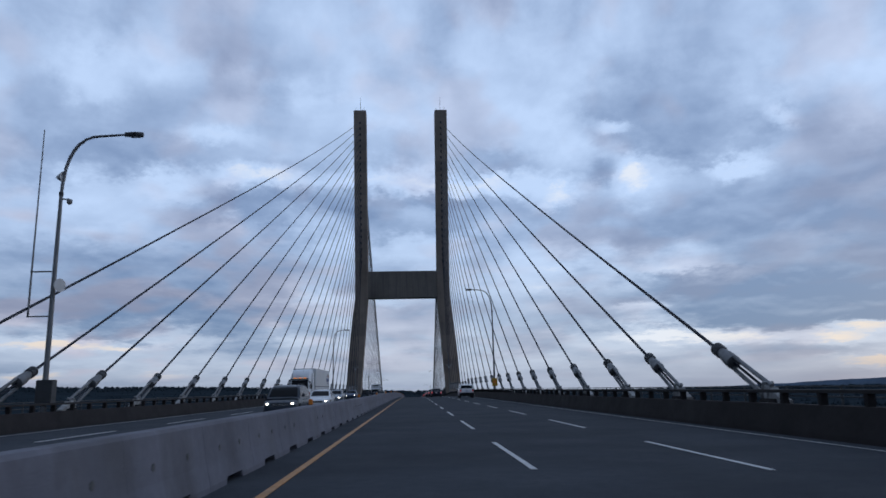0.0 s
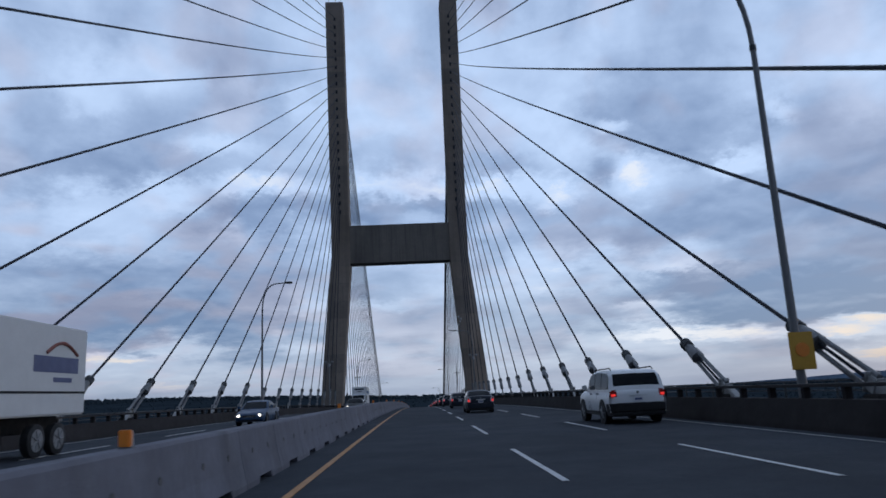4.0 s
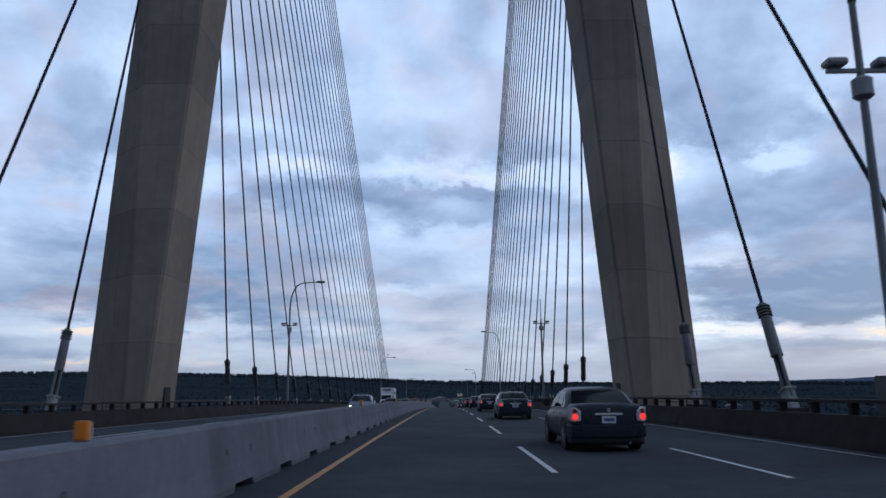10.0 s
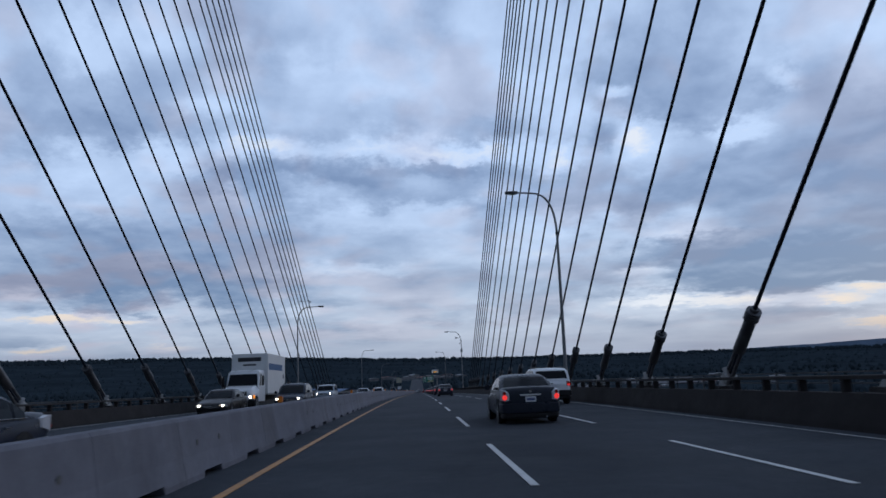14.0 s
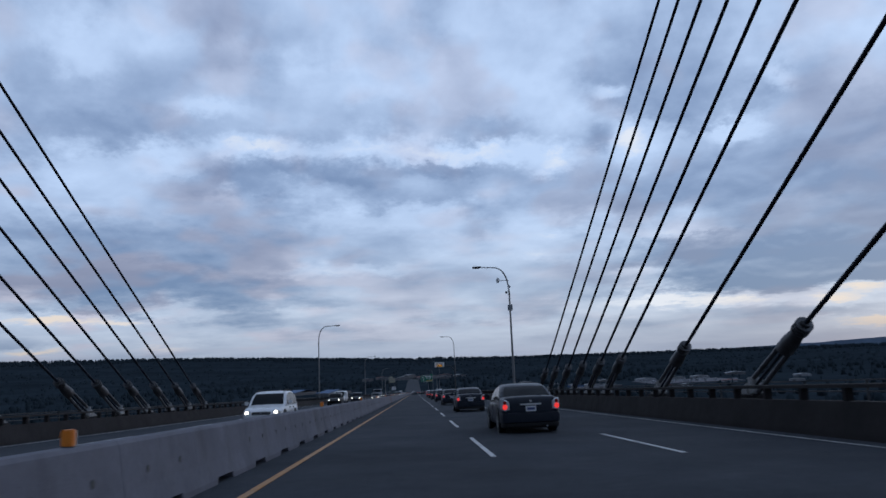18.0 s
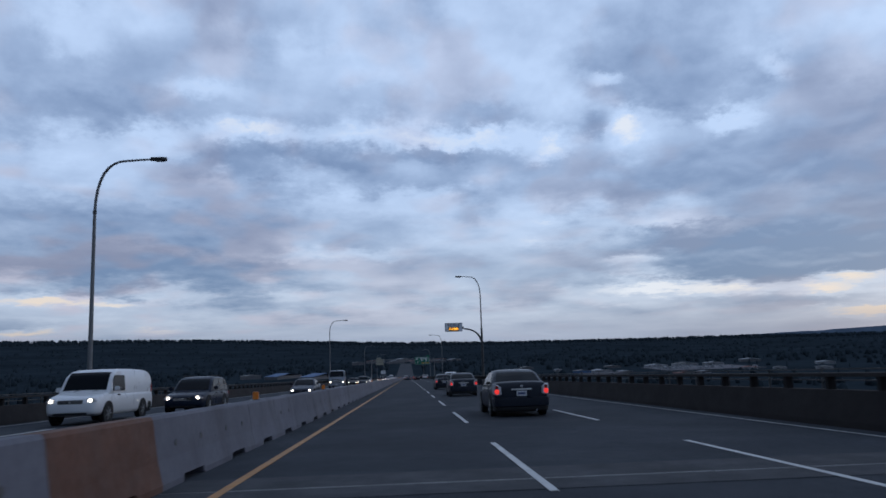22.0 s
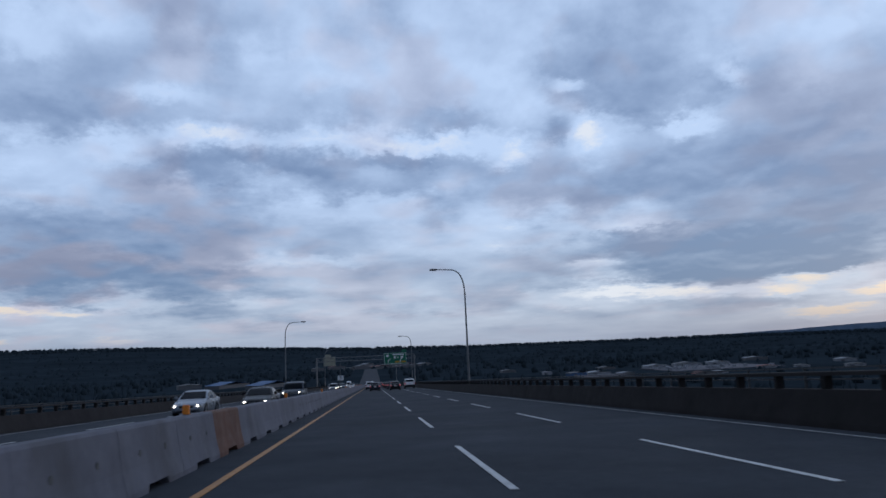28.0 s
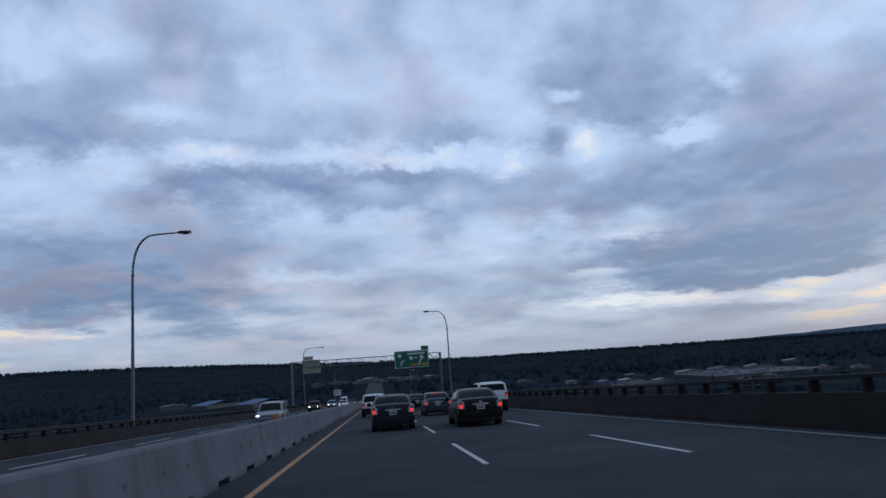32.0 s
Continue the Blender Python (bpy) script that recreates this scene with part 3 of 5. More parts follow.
def reflector(y):
    r = thing("barrier_reflector", pose(0, y, road_z(y) + 0.945), "orange reflector tab on top of the concrete barrier", "reflector", "barrier reflectors")
    part("orange_face", boxes((-0.06, 0.06, -0.09, 0.0, 0.02, 0.19), bevel=0.012), "orange", r)
    part("white_back", boxes((-0.055, 0.055, 0.001, 0.03, 0.02, 0.18), bevel=0.008), "white_metal", r)
    part("bracket", boxes((-0.07, 0.07, -0.06, 0.06, 0.0, 0.02)), "steel", r)
    return r


first_reflector = reflector(-235.9)
spots = [-235.9 + 20.0 * k for k in range(1, 10)] + [-37.3] + [-235.9 + 20.0 * k for k in range(11, 25)] + [257.4 + 20.0 * k for k in range(6)] + [386.9, 402.5, 422.8, 443.1, 466.0, 488.7] + [508.7 + 20.0 * k for k in range(5)]
for k, ry in enumerate(spots):
    ry += random.Random(k).uniform(-0.25, 0.25)
    copy_thing(first_reflector, pose(0, ry, road_z(ry) + 0.945))

# ---- the tower ----
tower = thing("bridge_tower", pose(0, 0, 0), "tall grey concrete H-shaped bridge tower with leaning legs and stained crossbeam", "bridge tower")


port_mesh = finish(boxes((-0.22, 0.22, -0.06, 0.06, -0.45, 0.45), bevel=0.02), "cable_port", "recess")


# height, inner face, outer face, half depth, and how much of the outer front corner is cut away (across, along)
LEG = [(-60, 18.2, 24.7, 3.2, 4.6, 3.6), (-1.5, 14.28, 19.45, 2.35, 4.15, 3.2), (2.6, 14.0, 19.15, 2.3, 3.85, 3.1), (9.6, 13.46, 18.6, 2.25, 3.2, 2.7), (18.0, 12.82, 17.85, 2.2, 2.3, 2.0),
       (26.5, 12.17, 16.95, 2.2, 1.4, 1.3), (33.6, 11.6, 15.95, 2.2, 0.06, 0.06), (43, 11.65, 15.95, 2.2, 0.05, 0.05), (100.5, 12.15, 16.5, 2.1, 0.05, 0.05)]


def leg_size(z):
    """Inner face, outer face, half depth and cut corner of a tower leg at height z."""
    for a, b in zip(LEG, LEG[1:]):
        if a[0] <= z <= b[0]:
            f = (z - a[0]) / (b[0] - a[0])
            return [p + (q - p) * f for p, q in zip(a[1:], b[1:])]
    return list(LEG[-1][1:])


def leg(side):
    """Lower shaft leans out towards the deck and sheds its outer front corner; upper shaft stands upright."""
    def ring(z, xi, xo, yd, cx, cy, out=0.0):
        s = [(xi + 0.15, -yd - out), (xo - cx, -yd - out), (xo + out, -yd + cy), (xo + out, yd - cy * 0.15), (xo - cx * 0.15, yd + out), (xi + 0.15, yd + out), (xi - out, yd - 0.15), (xi - out, -yd + 0.15)]
        return [(side * x, y, z) for x, y in s]
    bm = bmesh.new()
    loft(bm, [ring(*row) for row in LEG])
    ob = part("tower_leg", bm, "tower", tower, "")
    for k in range(24):
        z = 46.3 + k * 2.17
        x = 13.75 + (z - 43) / 57.5 * 0.52
        for f in (-1, 1):
            port = again("cable_port", port_mesh, ob)
            port.location = (side * x, f * (2.2 - (z - 43) / 57.5 * 0.1), z - 0.4)
    for k in range(24):
        z = 4.6 + k * 4.05
        if 33 < z < 43:
            continue
        joint_bm = bmesh.new()
        loft(joint_bm, [ring(h, *leg_size(h), out=0.004) for h in (z - 0.025, z + 0.025)])
        part("construction_joint", joint_bm, "beam", ob)
    mast = tube(bmesh.new(), [(side * 14.2, 0, 100.4), (side * 14.2, 0, 106.4)], [0.09, 0.03], 8)
    for k, h in ((-1.5, 1.3), (1.4, 1.6), (1.0, 1.0)):
        tube(mast, [(side * 14.2 + k, -1.2, 100.4), (side * 14.2 + k, -1.2, 100.4 + h)], 0.05, 6)
    part("roof_mast", mast, "dark_steel", ob)
    box_bm = boxes((side * 14.2 - 1.7, side * 14.2 - 1.0, -1.0, -0.2, 100.5, 101.0), bevel=0.05)
    part("roof_beacon", box_bm, "dark_steel", ob)
    return ob


leg(1), leg(-1)
part("crossbeam", boxes((-11.85, 11.85, -1.95, 1.95, 33.45, 42.55), bevel=0.06), "beam", tower, "dark streaked concrete crossbeam")
part("lower_crossbeam", boxes((-14.4, 14.4, -1.95, 1.95, -9.0, -2.6), bevel=0.06), "beam", tower)
door = part("service_door", boxes((13.98, 14.3, 0.2, 1.1, 0.2, 1.95), bevel=0.01), "recess", tower, "dark service doorway in the leg")
part("service_door", boxes((-14.3, -13.98, 0.2, 1.1, 0.2, 1.95), bevel=0.01), "recess", tower)

# ---- stay cables ----
MAIN = [-(11.16 + 9.0 * k) for k in range(22)] + [-207.7, -215.6]
SIDE = [15.6 + 9.0 * k for k in range(19)] + [177.4 + 4.5 * k for k in range(1, 6)]


def ring_stack(bm, stops, n=12):
    tube(bm, [(0, 0, z) for z, r in stops], [r for z, r in stops], n)
    return bm


# the anchorage, drawn along +z from the deck: foot, two side rods, inner bar, sleeve, finned collar
def anchor_meshes(length, fork, mat):
    out = {}
    out["foot"] = finish(boxes((-0.22, 0.22, -0.15, 0.15, -0.75, 0.60), (-0.29, 0.29, -0.20, 0.20, 0.50, 0.60), (-0.25, 0.25, -0.18, 0.18, 0.14, 0.22), bevel=0.03), "foot", "foot")
    bm = bmesh.new()
    tube(bm, [(-0.25, 0, 0.28), (-0.205, 0, length * 0.74)] if fork else [(-0.19, 0, 0.28), (-0.16, 0, length * 0.6)], 0.078 if fork else 0.065, 8)
    out["side_rod"] = finish(bm, "side_rod", mat, 40)
    bm = bmesh.new()
    tube(bm, [(0, 0, 0.25), (0, 0, length * 0.75)], 0.05, 8)
    out["inner_bar"] = finish(bm, "inner_bar", "cable", 40)
    bm = bmesh.new()
    r = 0.265 if fork else 0.21
    a = length * (0.68 if fork else 0.50)
    ring_stack(bm, [(a, 0.20), (a + 0.04, r), (length * 0.80, r * 0.95), (length * 0.9, 0.20), (length * 0.955, 0.16)])
    out["sleeve"] = finish(bm, "sleeve", mat, 40)
    bm = bmesh.new()
    for k in range(4):
        z = length * 0.93 + k * 0.115
        ring_stack(bm, [(z, 0.15), (z + 0.012, 0.25), (z + 0.045, 0.25), (z + 0.057, 0.15)])
    ring_stack(bm, [(length * 0.92, 0.16), (length * 0.93 + 0.5, 0.14)])
    out["finned_collar"] = finish(bm, "finned_collar", mat, 40)
    return out


ANCHORS = {(fork, mat): anchor_meshes(4.25 if fork else 3.5, fork, mat) for fork in (True, False) for mat in ("socket", "rod")}


def stay(side, y, ztop, xtop, ydir):
    base = Vector((side * 14.7, y, road_z(y) + 0.85))
    top = Vector((side * xtop, ydir * 2.1, ztop))
    run = top - base
    fork = abs(y) > 88
    ob = thing("stay_cable", Matrix.Translation(base) @ run.to_track_quat("Z", "X").to_matrix().to_4x4(), "black sheathed stay cable in a grey steel deck anchorage", "stay cable", "stay cables")
    length = run.length
    start = 3.95 if fork else 3.2
    down = (run.to_track_quat("Z", "X").to_matrix().inverted() @ Vector((0, 0, -1)))
    sag = 2.6e-5 * y * y
    pts = []
    for i in range(13):
        f = i / 12
        pts.append(Vector((0, 0, start + (length - start) * f)) + down * (4 * f * (1 - f) * sag))
    part("cable", tube(bmesh.new(), pts, 0.068, 8, cap=False), "cable", ob, "", 60)
    a = ANCHORS[fork, "socket" if y < 0 else "rod"]
    again("foot", a["foot"], ob)
    again("side_rod", a["side_rod"], ob)
    again("side_rod", a["side_rod"], ob, Matrix.Rotation(math.pi, 4, "Z"))
    again("inner_bar", a["inner_bar"], ob)
    again("sleeve", a["sleeve"], ob)
    again("finned_collar", a["finned_collar"], ob)
    # a bearing block carries the foot on the walkway
    block = boxes((-0.4, 0.4, -0.35, 0.35, -0.72, -0.05), bevel=0.04)
    q = run.to_track_quat("Z", "X").to_matrix().to_4x4().inverted()
    for v in block.verts:
        v.co = q @ v.co
    part("bearing_block", block, "rail_concrete", ob)
    return ob


for side in (1, -1):
    for k, y in enumerate(MAIN):
        z = 46.3 + k * 2.17
        stay(side, y, z, 13.75 + (z - 43) / 57.5 * 0.52, -1)
    for k, y in enumerate(SIDE):
        z = 46.3 + k * 2.17
        stay(side, y, z, 13.75 + (z - 43) / 57.5 * 0.52, 1)

# ---- street lamps along both parapets ----


def curve_points(p0, p1, p2, n=9):
    """Points of a quarter bend from p0, bowed towards p1, to p2."""
    a, b, c = Vector(p0), Vector(p1), Vector(p2)
    return [a * (1 - f) ** 2 + b * 2 * f * (1 - f) + c * f * f for f in (i / (n - 1) for i in range(n))]


def street_lamp(side, y, reach, height, label, x=13.75):
    """A tapered pole behind the parapet whose arm bends over the road and carries a flat lamp head."""
    ob = thing("street_lamp", pose(side * x, y, road_z(y) + 0.16), label, "street lamp", "street lamps")
    top = height - 0.16
    s = -side
    part("base_plate", boxes((-0.24, 0.24, -0.24, 0.24, 0.0, 0.06), (-0.15, 0.15, -0.15, 0.15, 0.06, 0.5), bevel=0.02), "steel", ob)
    part("pole", tube(bmesh.new(), [(0, 0, 0.3), (0, 0, top - 3.0)], [0.135, 0.085], 12), "steel", ob, "", 40)
    part("joint_collar", tube(bmesh.new(), [(0, 0, top - 3.08), (0, 0, top - 2.9)], 0.105, 12), "dark_steel", ob, "", 40)
    arm = curve_points((0, 0, top - 3.0), (s * 0.05, 0, top - 0.05), (s * 1.7, 0, top - 0.08)) + [Vector((s * (x - reach - 0.55), 0, top))]
    part("arm", tube(bmesh.new(), arm, [0.08] * 6 + [0.065] * 3 + [0.05], 10), "steel", ob, "", 40)
    hx = s * (x - reach - 0.30)
    bm = bmesh.new()
    loft(bm, [[(hx + s * u, v * w, top + h + z) for v, z in ((-1, 0.02), (-0.6, 0.10), (0.6, 0.10), (1, 0.02), (0.75, -0.10), (-0.75, -0.10))]
              for u, w, h in ((-0.45, 0.06, 0.0), (-0.25, 0.13, 0.0), (0.1, 0.19, 0.0), (0.35, 0.16, -0.01), (0.45, 0.08, -0.02))])
    head = part("lamp_head", bm, "dark_steel", ob, "", 50)
    part("lens", boxes((hx - 0.18, hx + 0.32, -0.12, 0.12, top - 0.15, top - 0.09), bevel=0.03), "lens", head)
    return ob


def flood_bar(ob, z):
    part("cross_bar", boxes((-0.85, 0.85, -0.05, 0.05, z - 0.05, z + 0.05)), "steel", ob)
    for x in (-0.62, 0.62):
        f = part("floodlight", boxes((x - 0.26, x + 0.26, -0.2, 0.2, z + 0.12, z + 0.30), bevel=0.04), "box_grey", ob, "grey floodlight housing")
        part("yoke", boxes((x - 0.04, x + 0.04, -0.03, 0.03, z + 0.04, z + 0.13)), "steel", f)
    part("control_drum", tube(bmesh.new(), [(0, 0, z - 0.75), (0, 0, z - 0.68), (0, 0, z - 0.25), (0, 0, z - 0.18)], [0.16, 0.25, 0.25, 0.16], 12), "box_grey", ob, "", 40)


def camera_dome(ob, x, z):
    part("bracket", boxes((min(0, x), max(0, x), -0.03, 0.03, z - 0.03, z + 0.03)), "steel", ob)
    part("camera_dome", tube(bmesh.new(), [(x, 0, z), (x, 0, z - 0.06), (x, 0, z - 0.2), (x, 0, z - 0.28)], [0.08, 0.14, 0.12, 0.03], 10), "box_grey", ob, "", 40)


PLAIN_LAMP = "galvanised street lamp with bent arm over the road"
lamp = street_lamp(-1, -204.8, 10.0, 13.9, "galvanised street lamp with whip antenna and camera dome", 13.55)
camera_dome(lamp, 0.42, 10.5)
part("dish", tube(bmesh.new(), [(-0.3, 0, 11.6), (-0.1, 0, 11.6), (0.02, 0, 11.6)], [0.04, 0.2, 0.28], 12), "white_metal", lamp)
part("dish", tube(bmesh.new(), [(0.1, -0.1, 6.3), (0.3, -0.2, 6.3), (0.42, -0.25, 6.3)], [0.04, 0.24, 0.32], 12), "white_metal", lamp)
part("antenna", tube(bmesh.new(), [(-1.05, 0, 4.9), (-1.05, 0, 14.0)], [0.05, 0.025], 8), "steel", lamp)
for z in (4.9, 7.0):
    part("antenna_bracket", boxes((-1.1, 0.0, -0.03, 0.03, z - 0.03, z + 0.03)), "steel", lamp)
part("cabinet", boxes((-0.3, 0.42, -0.25, 0.25, -0.1 + 1.0, 2.0), bevel=0.03), "dark_steel", lamp, "dark green control cabinet on the pole")

street_lamp(1, -143.8, 10.55, 14.4, "galvanised street lamp carrying an amber warning plate", 13.9)
plate = thing("pole_sign", pose(13.9, -144.05, road_z(-144) + 1.3), "yellow warning plate on a lamp pole", "sign")
part("panel", boxes((-0.35, 0.35, -0.02, 0.02, 0.2, 1.25), bevel=0.01), "sign_yellow", plate)
part("symbol", tube(bmesh.new(), [(0, -0.045, 0.75), (0, -0.02, 0.75)], 0.2, 14), "orange", plate)
part("strap", boxes((-0.14, 0.14, 0.02, 0.14, 0.4, 0.5)), "steel", plate)
street_lamp(-1, -86.0, 10.6, 14.4, PLAIN_LAMP)

lamp = street_lamp(1, -27.4, 9.9, 14.1, "street lamp with floodlight bar, whip mast and white sensors")
flood_bar(lamp, 9.0)
part("sensor_mast", tube(bmesh.new(), [(-2.2, 0, 13.8), (-2.2, 0, 17.2)], [0.04, 0.025], 8), "steel", lamp)
for k, (dx2, z) in enumerate(((-0.25, 16.6), (0.2, 16.2), (0.05, 15.7), (-0.25, 15.1))):
    part("sensor", tube(bmesh.new(), [(-2.2 + dx2, 0, z - 0.14), (-2.2 + dx2, 0, z - 0.1), (-2.2 + dx2, 0, z + 0.1), (-2.2 + dx2, 0, z + 0.14)], [0.05, 0.14, 0.14, 0.05], 10), "white_metal", lamp)
part("cabinet", boxes((-0.1, 0.9, 0.2, 0.8, 0.0, 1.5), bevel=0.03), "dark_steel", lamp)
lamp = street_lamp(-1, 32.5, 9.95, 13.8, "street lamp with a floodlight bar half way up", 13.55)
flood_bar(lamp, 8.9)


def flood_mast(side, y):
    ob = thing("flood_mast", pose(side * 13.75, y, road_z(y) + 0.16), "slim steel mast with two floodlights and a lightning rod", "mast", "floodlight masts")
    part("base_plate", boxes((-0.22, 0.22, -0.22, 0.22, 0, 0.06), (-0.14, 0.14, -0.14, 0.14, 0.06, 0.45), bevel=0.02), "steel", ob)
    part("pole", tube(bmesh.new(), [(0, 0, 0.3), (0, 0, 9.4)], [0.13, 0.09], 12), "steel", ob, "", 40)
    part("lightning_rod", tube(bmesh.new(), [(0, 0, 9.4), (0, 0, 11.6)], [0.05, 0.04], 8), "steel", ob)
    flood_bar(ob, 8.9)
    return ob


flood_mast(-1, -27.7), flood_mast(1, 32.8)
street_lamp(1, 92.6, 10.4, 14.3, PLAIN_LAMP)
lamp = street_lamp(-1, 153.6, 10.6, 14.2, "street lamp with a small camera mast on its arm", 14.5)
part("camera_mast", tube(bmesh.new(), [(1.75, 0, 14.0), (1.75, 0, 14.9)], 0.035, 6), "steel", lamp)
camera_dome(lamp, 1.95, 14.9)
cab = thing("control_cabinet", pose(-13.95, 152.9, road_z(152.9) + 0.16), "pale grey control cabinet at a lamp foot", "cabinet")
part("body", boxes((-0.45, 0.45, -0.35, 0.35, 0.08, 1.45), bevel=0.03), "box_grey", cab)
part("plinth", boxes((-0.48, 0.48, -0.38, 0.38, 0.0, 0.08)), "rail_concrete", cab)
part("door", boxes((-0.4, 0.4, -0.365, -0.35, 0.14, 1.38), bevel=0.005), "box_grey", cab)

lamp = street_lamp(1, 211.5, 10.4, 14.25, "street lamp with dish, camera domes and a grey box", 14.1)
part("equipment_box", boxes((-0.25, 0.25, -0.28, 0.0, 9.3, 9.95), bevel=0.04), "box_grey", lamp)
camera_dome(lamp, -0.3, 11.4)
part("upper_sensor", boxes((-0.16, 0.16, -0.2, 0.1, 11.75, 12.0), bevel=0.04), "white_metal", lamp)
part("dish_arm", boxes((-1.0, 0.0, -0.03, 0.03, 12.55, 12.61)), "steel", lamp)
part("dish", tube(bmesh.new(), [(-1.0, 0.0, 12.6), (-1.12, -0.06, 12.6), (-1.2, -0.1, 12.6)], [0.06, 0.24, 0.3], 12), "white_metal", lamp)
street_lamp(-1, 267.3, 10.0, 14.0, PLAIN_LAMP)
street_lamp(-1, 388.1, 9.85, 14.35, PLAIN_LAMP)
street_lamp(1, 456.2, 10.75, 14.3, PLAIN_LAMP, 14.7)
street_lamp(-1, 517.3, 9.75, 14.2, PLAIN_LAMP, 13.7)
street_lamp(1, 576.6, 11.25, 14.2, PLAIN_LAMP, 14.7)
street_lamp(-1, 636.0, 8.8, 14.2, PLAIN_LAMP)
street_lamp(1, 700.0, 10.9, 14.2, PLAIN_LAMP, 14.3)
street_lamp(-1, 760.0, 9.8, 14.2, PLAIN_LAMP)


def text_mesh(words, size, mat, parent, m, extrude=0.006, name="lettering", gap=1.0):
    cu = bpy.data.curves.new(name, "FONT")
    cu.body, cu.size, cu.align_x, cu.align_y, cu.extrude, cu.space_character = words, size, "CENTER", "CENTER", extrude, gap
    cu.offset = size * 0.012
    tmp = bpy.data.objects.new(name, cu)
    scene.collection.objects.link(tmp)
    me = bpy.data.meshes.new_from_object(tmp.evaluated_get(bpy.context.evaluated_depsgraph_get()))
    bpy.data.objects.remove(tmp)
    me.materials.clear()
    me.materials.append(M[mat])
    ob = new(name, me)
    ob.parent, ob.matrix_basis = parent, m
    return ob


# ---- SCALE CLOSED sign on a bent arm of a street lamp's thick pole ----
scale_sign = street_lamp(1, 334.6, 11.3, 16.15, "street lamp with thick pole and white SCALE sign, amber CLOSED lit", 14.87)
part("lower_pole", tube(bmesh.new(), [(0, 0, 0.06), (0, 0, 6.2), (0, 0, 7.9), (0, 0, 8.0)], [0.20, 0.175, 0.15, 0.11], 14), "dark_steel", scale_sign, "thick dark lower pole", 40)
part("pole_flange", tube(bmesh.new(), [(0, 0, 7.95), (0, 0, 8.07)], 0.2, 14), "dark_steel", scale_sign, "", 40)
part("sign_arm", tube(bmesh.new(), [Vector((0.02, 0, 4.6))] + curve_points((0, 0, 5.4), (-0.1, 0, 7.95), (-2.75, 0, 8.05)), [0.14] * 6 + [0.11] * 4, 12), "dark_steel", scale_sign, "", 40)
PX, PZ = -4.22, 8.32          # centre of the panel from the pole
panel = part("panel", boxes((PX - 1.34, PX + 1.34, -0.05, 0.05, PZ - 0.66, PZ + 0.66), bevel=0.02), "sign_white", scale_sign)
part("clamp", boxes((PX + 1.28, PX + 1.52, -0.1, 0.1, PZ - 0.24, PZ + 0.06), bevel=0.02), "dark_steel", scale_sign)
for x0, x1, z0, z1 in ((-1.29, 1.29, 0.59, 0.615), (-1.29, 1.29, -0.615, -0.59), (-1.29, -1.265, -0.59, 0.59), (1.265, 1.29, -0.59, 0.59)):
    part("border", boxes((PX + x0, PX + x1, -0.058, -0.051, PZ + z0, PZ + z1)), "sign_black", panel)
text_mesh("SCALE", 0.56, "sign_black", panel, Matrix.Translation((PX, -0.062, PZ + 0.30)) @ Matrix.Rotation(radians(90), 4, "X"), gap=1.25)
part("display", boxes((PX - 0.80, PX + 0.80, -0.075, -0.051, PZ - 0.55, PZ + 0.02), bevel=0.01), "sign_black", panel, "dark display window")
text_mesh("CLOSED", 0.45, "amber", panel, Matrix.Translation((PX, -0.084, PZ - 0.265)) @ Matrix.Rotation(radians(90), 4, "X") @ Matrix.Diagonal((0.8, 1, 1, 1)), name="lit_lettering", gap=1.08)

# ---- sign gantry over the road ----
GY = 642.0
GZ = road_z(GY)
gantry = thing("sign_gantry", pose(0.85, GY, GZ - 1.2), "steel truss gantry with green direction sign and cream sign backs", "sign gantry")
for x in (-18.0, 18.4):
    for dy in (-0.7, 0.7):
        part("column", tube(bmesh.new(), [(x, dy, -12.0), (x, dy, 12.6)], 0.22, 10), "steel", gantry, "", 40)
    for z in (2, 5, 8, 11):
        part("column_brace", tube(bmesh.new(), [(x, -0.7, z - 1.5), (x, 0.7, z + 1.5)], 0.07, 6), "steel", gantry)
for dy in (-0.6, 0.6):
    for z in (11.2, 12.6):
        part("chord", tube(bmesh.new(), [(-18.0, dy, z), (18.4, dy, z)], 0.09, 8), "steel", gantry)
for k in range(26):
    x = -18 + k * 36.4 / 26
    for dy in (-0.6, 0.6):
        part("web", tube(bmesh.new(), [(x, dy, 11.2 if k % 2 else 12.6), (x + 36.4 / 26, dy, 12.6 if k % 2 else 11.2)], 0.045, 6), "steel", gantry)
green = part("green_panel", boxes((7.0, 15.5, -0.85, -0.75, 9.25, 13.5), bevel=0.03), "sign_green", gantry, "green direction sign panel")
part("exit_tab", boxes((13.7, 15.5, -0.85, -0.75, 13.53, 14.5), bevel=0.03), "sign_green", gantry)
for x0, x1, z0, z1 in ((7.15, 15.35, 13.25, 13.35), (7.15, 15.35, 9.4, 9.5), (7.15, 7.25, 9.5, 13.25), (15.25, 15.35, 9.5, 13.25), (10.2, 14.5, 12.55, 12.95), (7.9, 8.8, 12.0, 12.8), (10.7, 11.5, 11.3, 12.1), (12.0, 12.6, 11.55, 11.85), (13.3, 14.2, 11.4, 12.2)):
    part("white_bar", boxes((x0, x1, -0.865, -0.852, z0, z1)), "sign_white", green)
for x0, x1 in ((11.1, 12.8), (13.5, 15.1)):
    part("yellow_bar", boxes((x0, x1, -0.865, -0.852, 9.75, 10.35)), "sign_yellow", green)
for x, lean in ((8.6, 0.9), (13.1, 0.6)):
    part("arrow", tube(bmesh.new(), [(x, -0.87, 9.9), (x, -0.87, 10.7), (x + lean, -0.87, 11.3)], 0.14, 8), "sign_white", green)
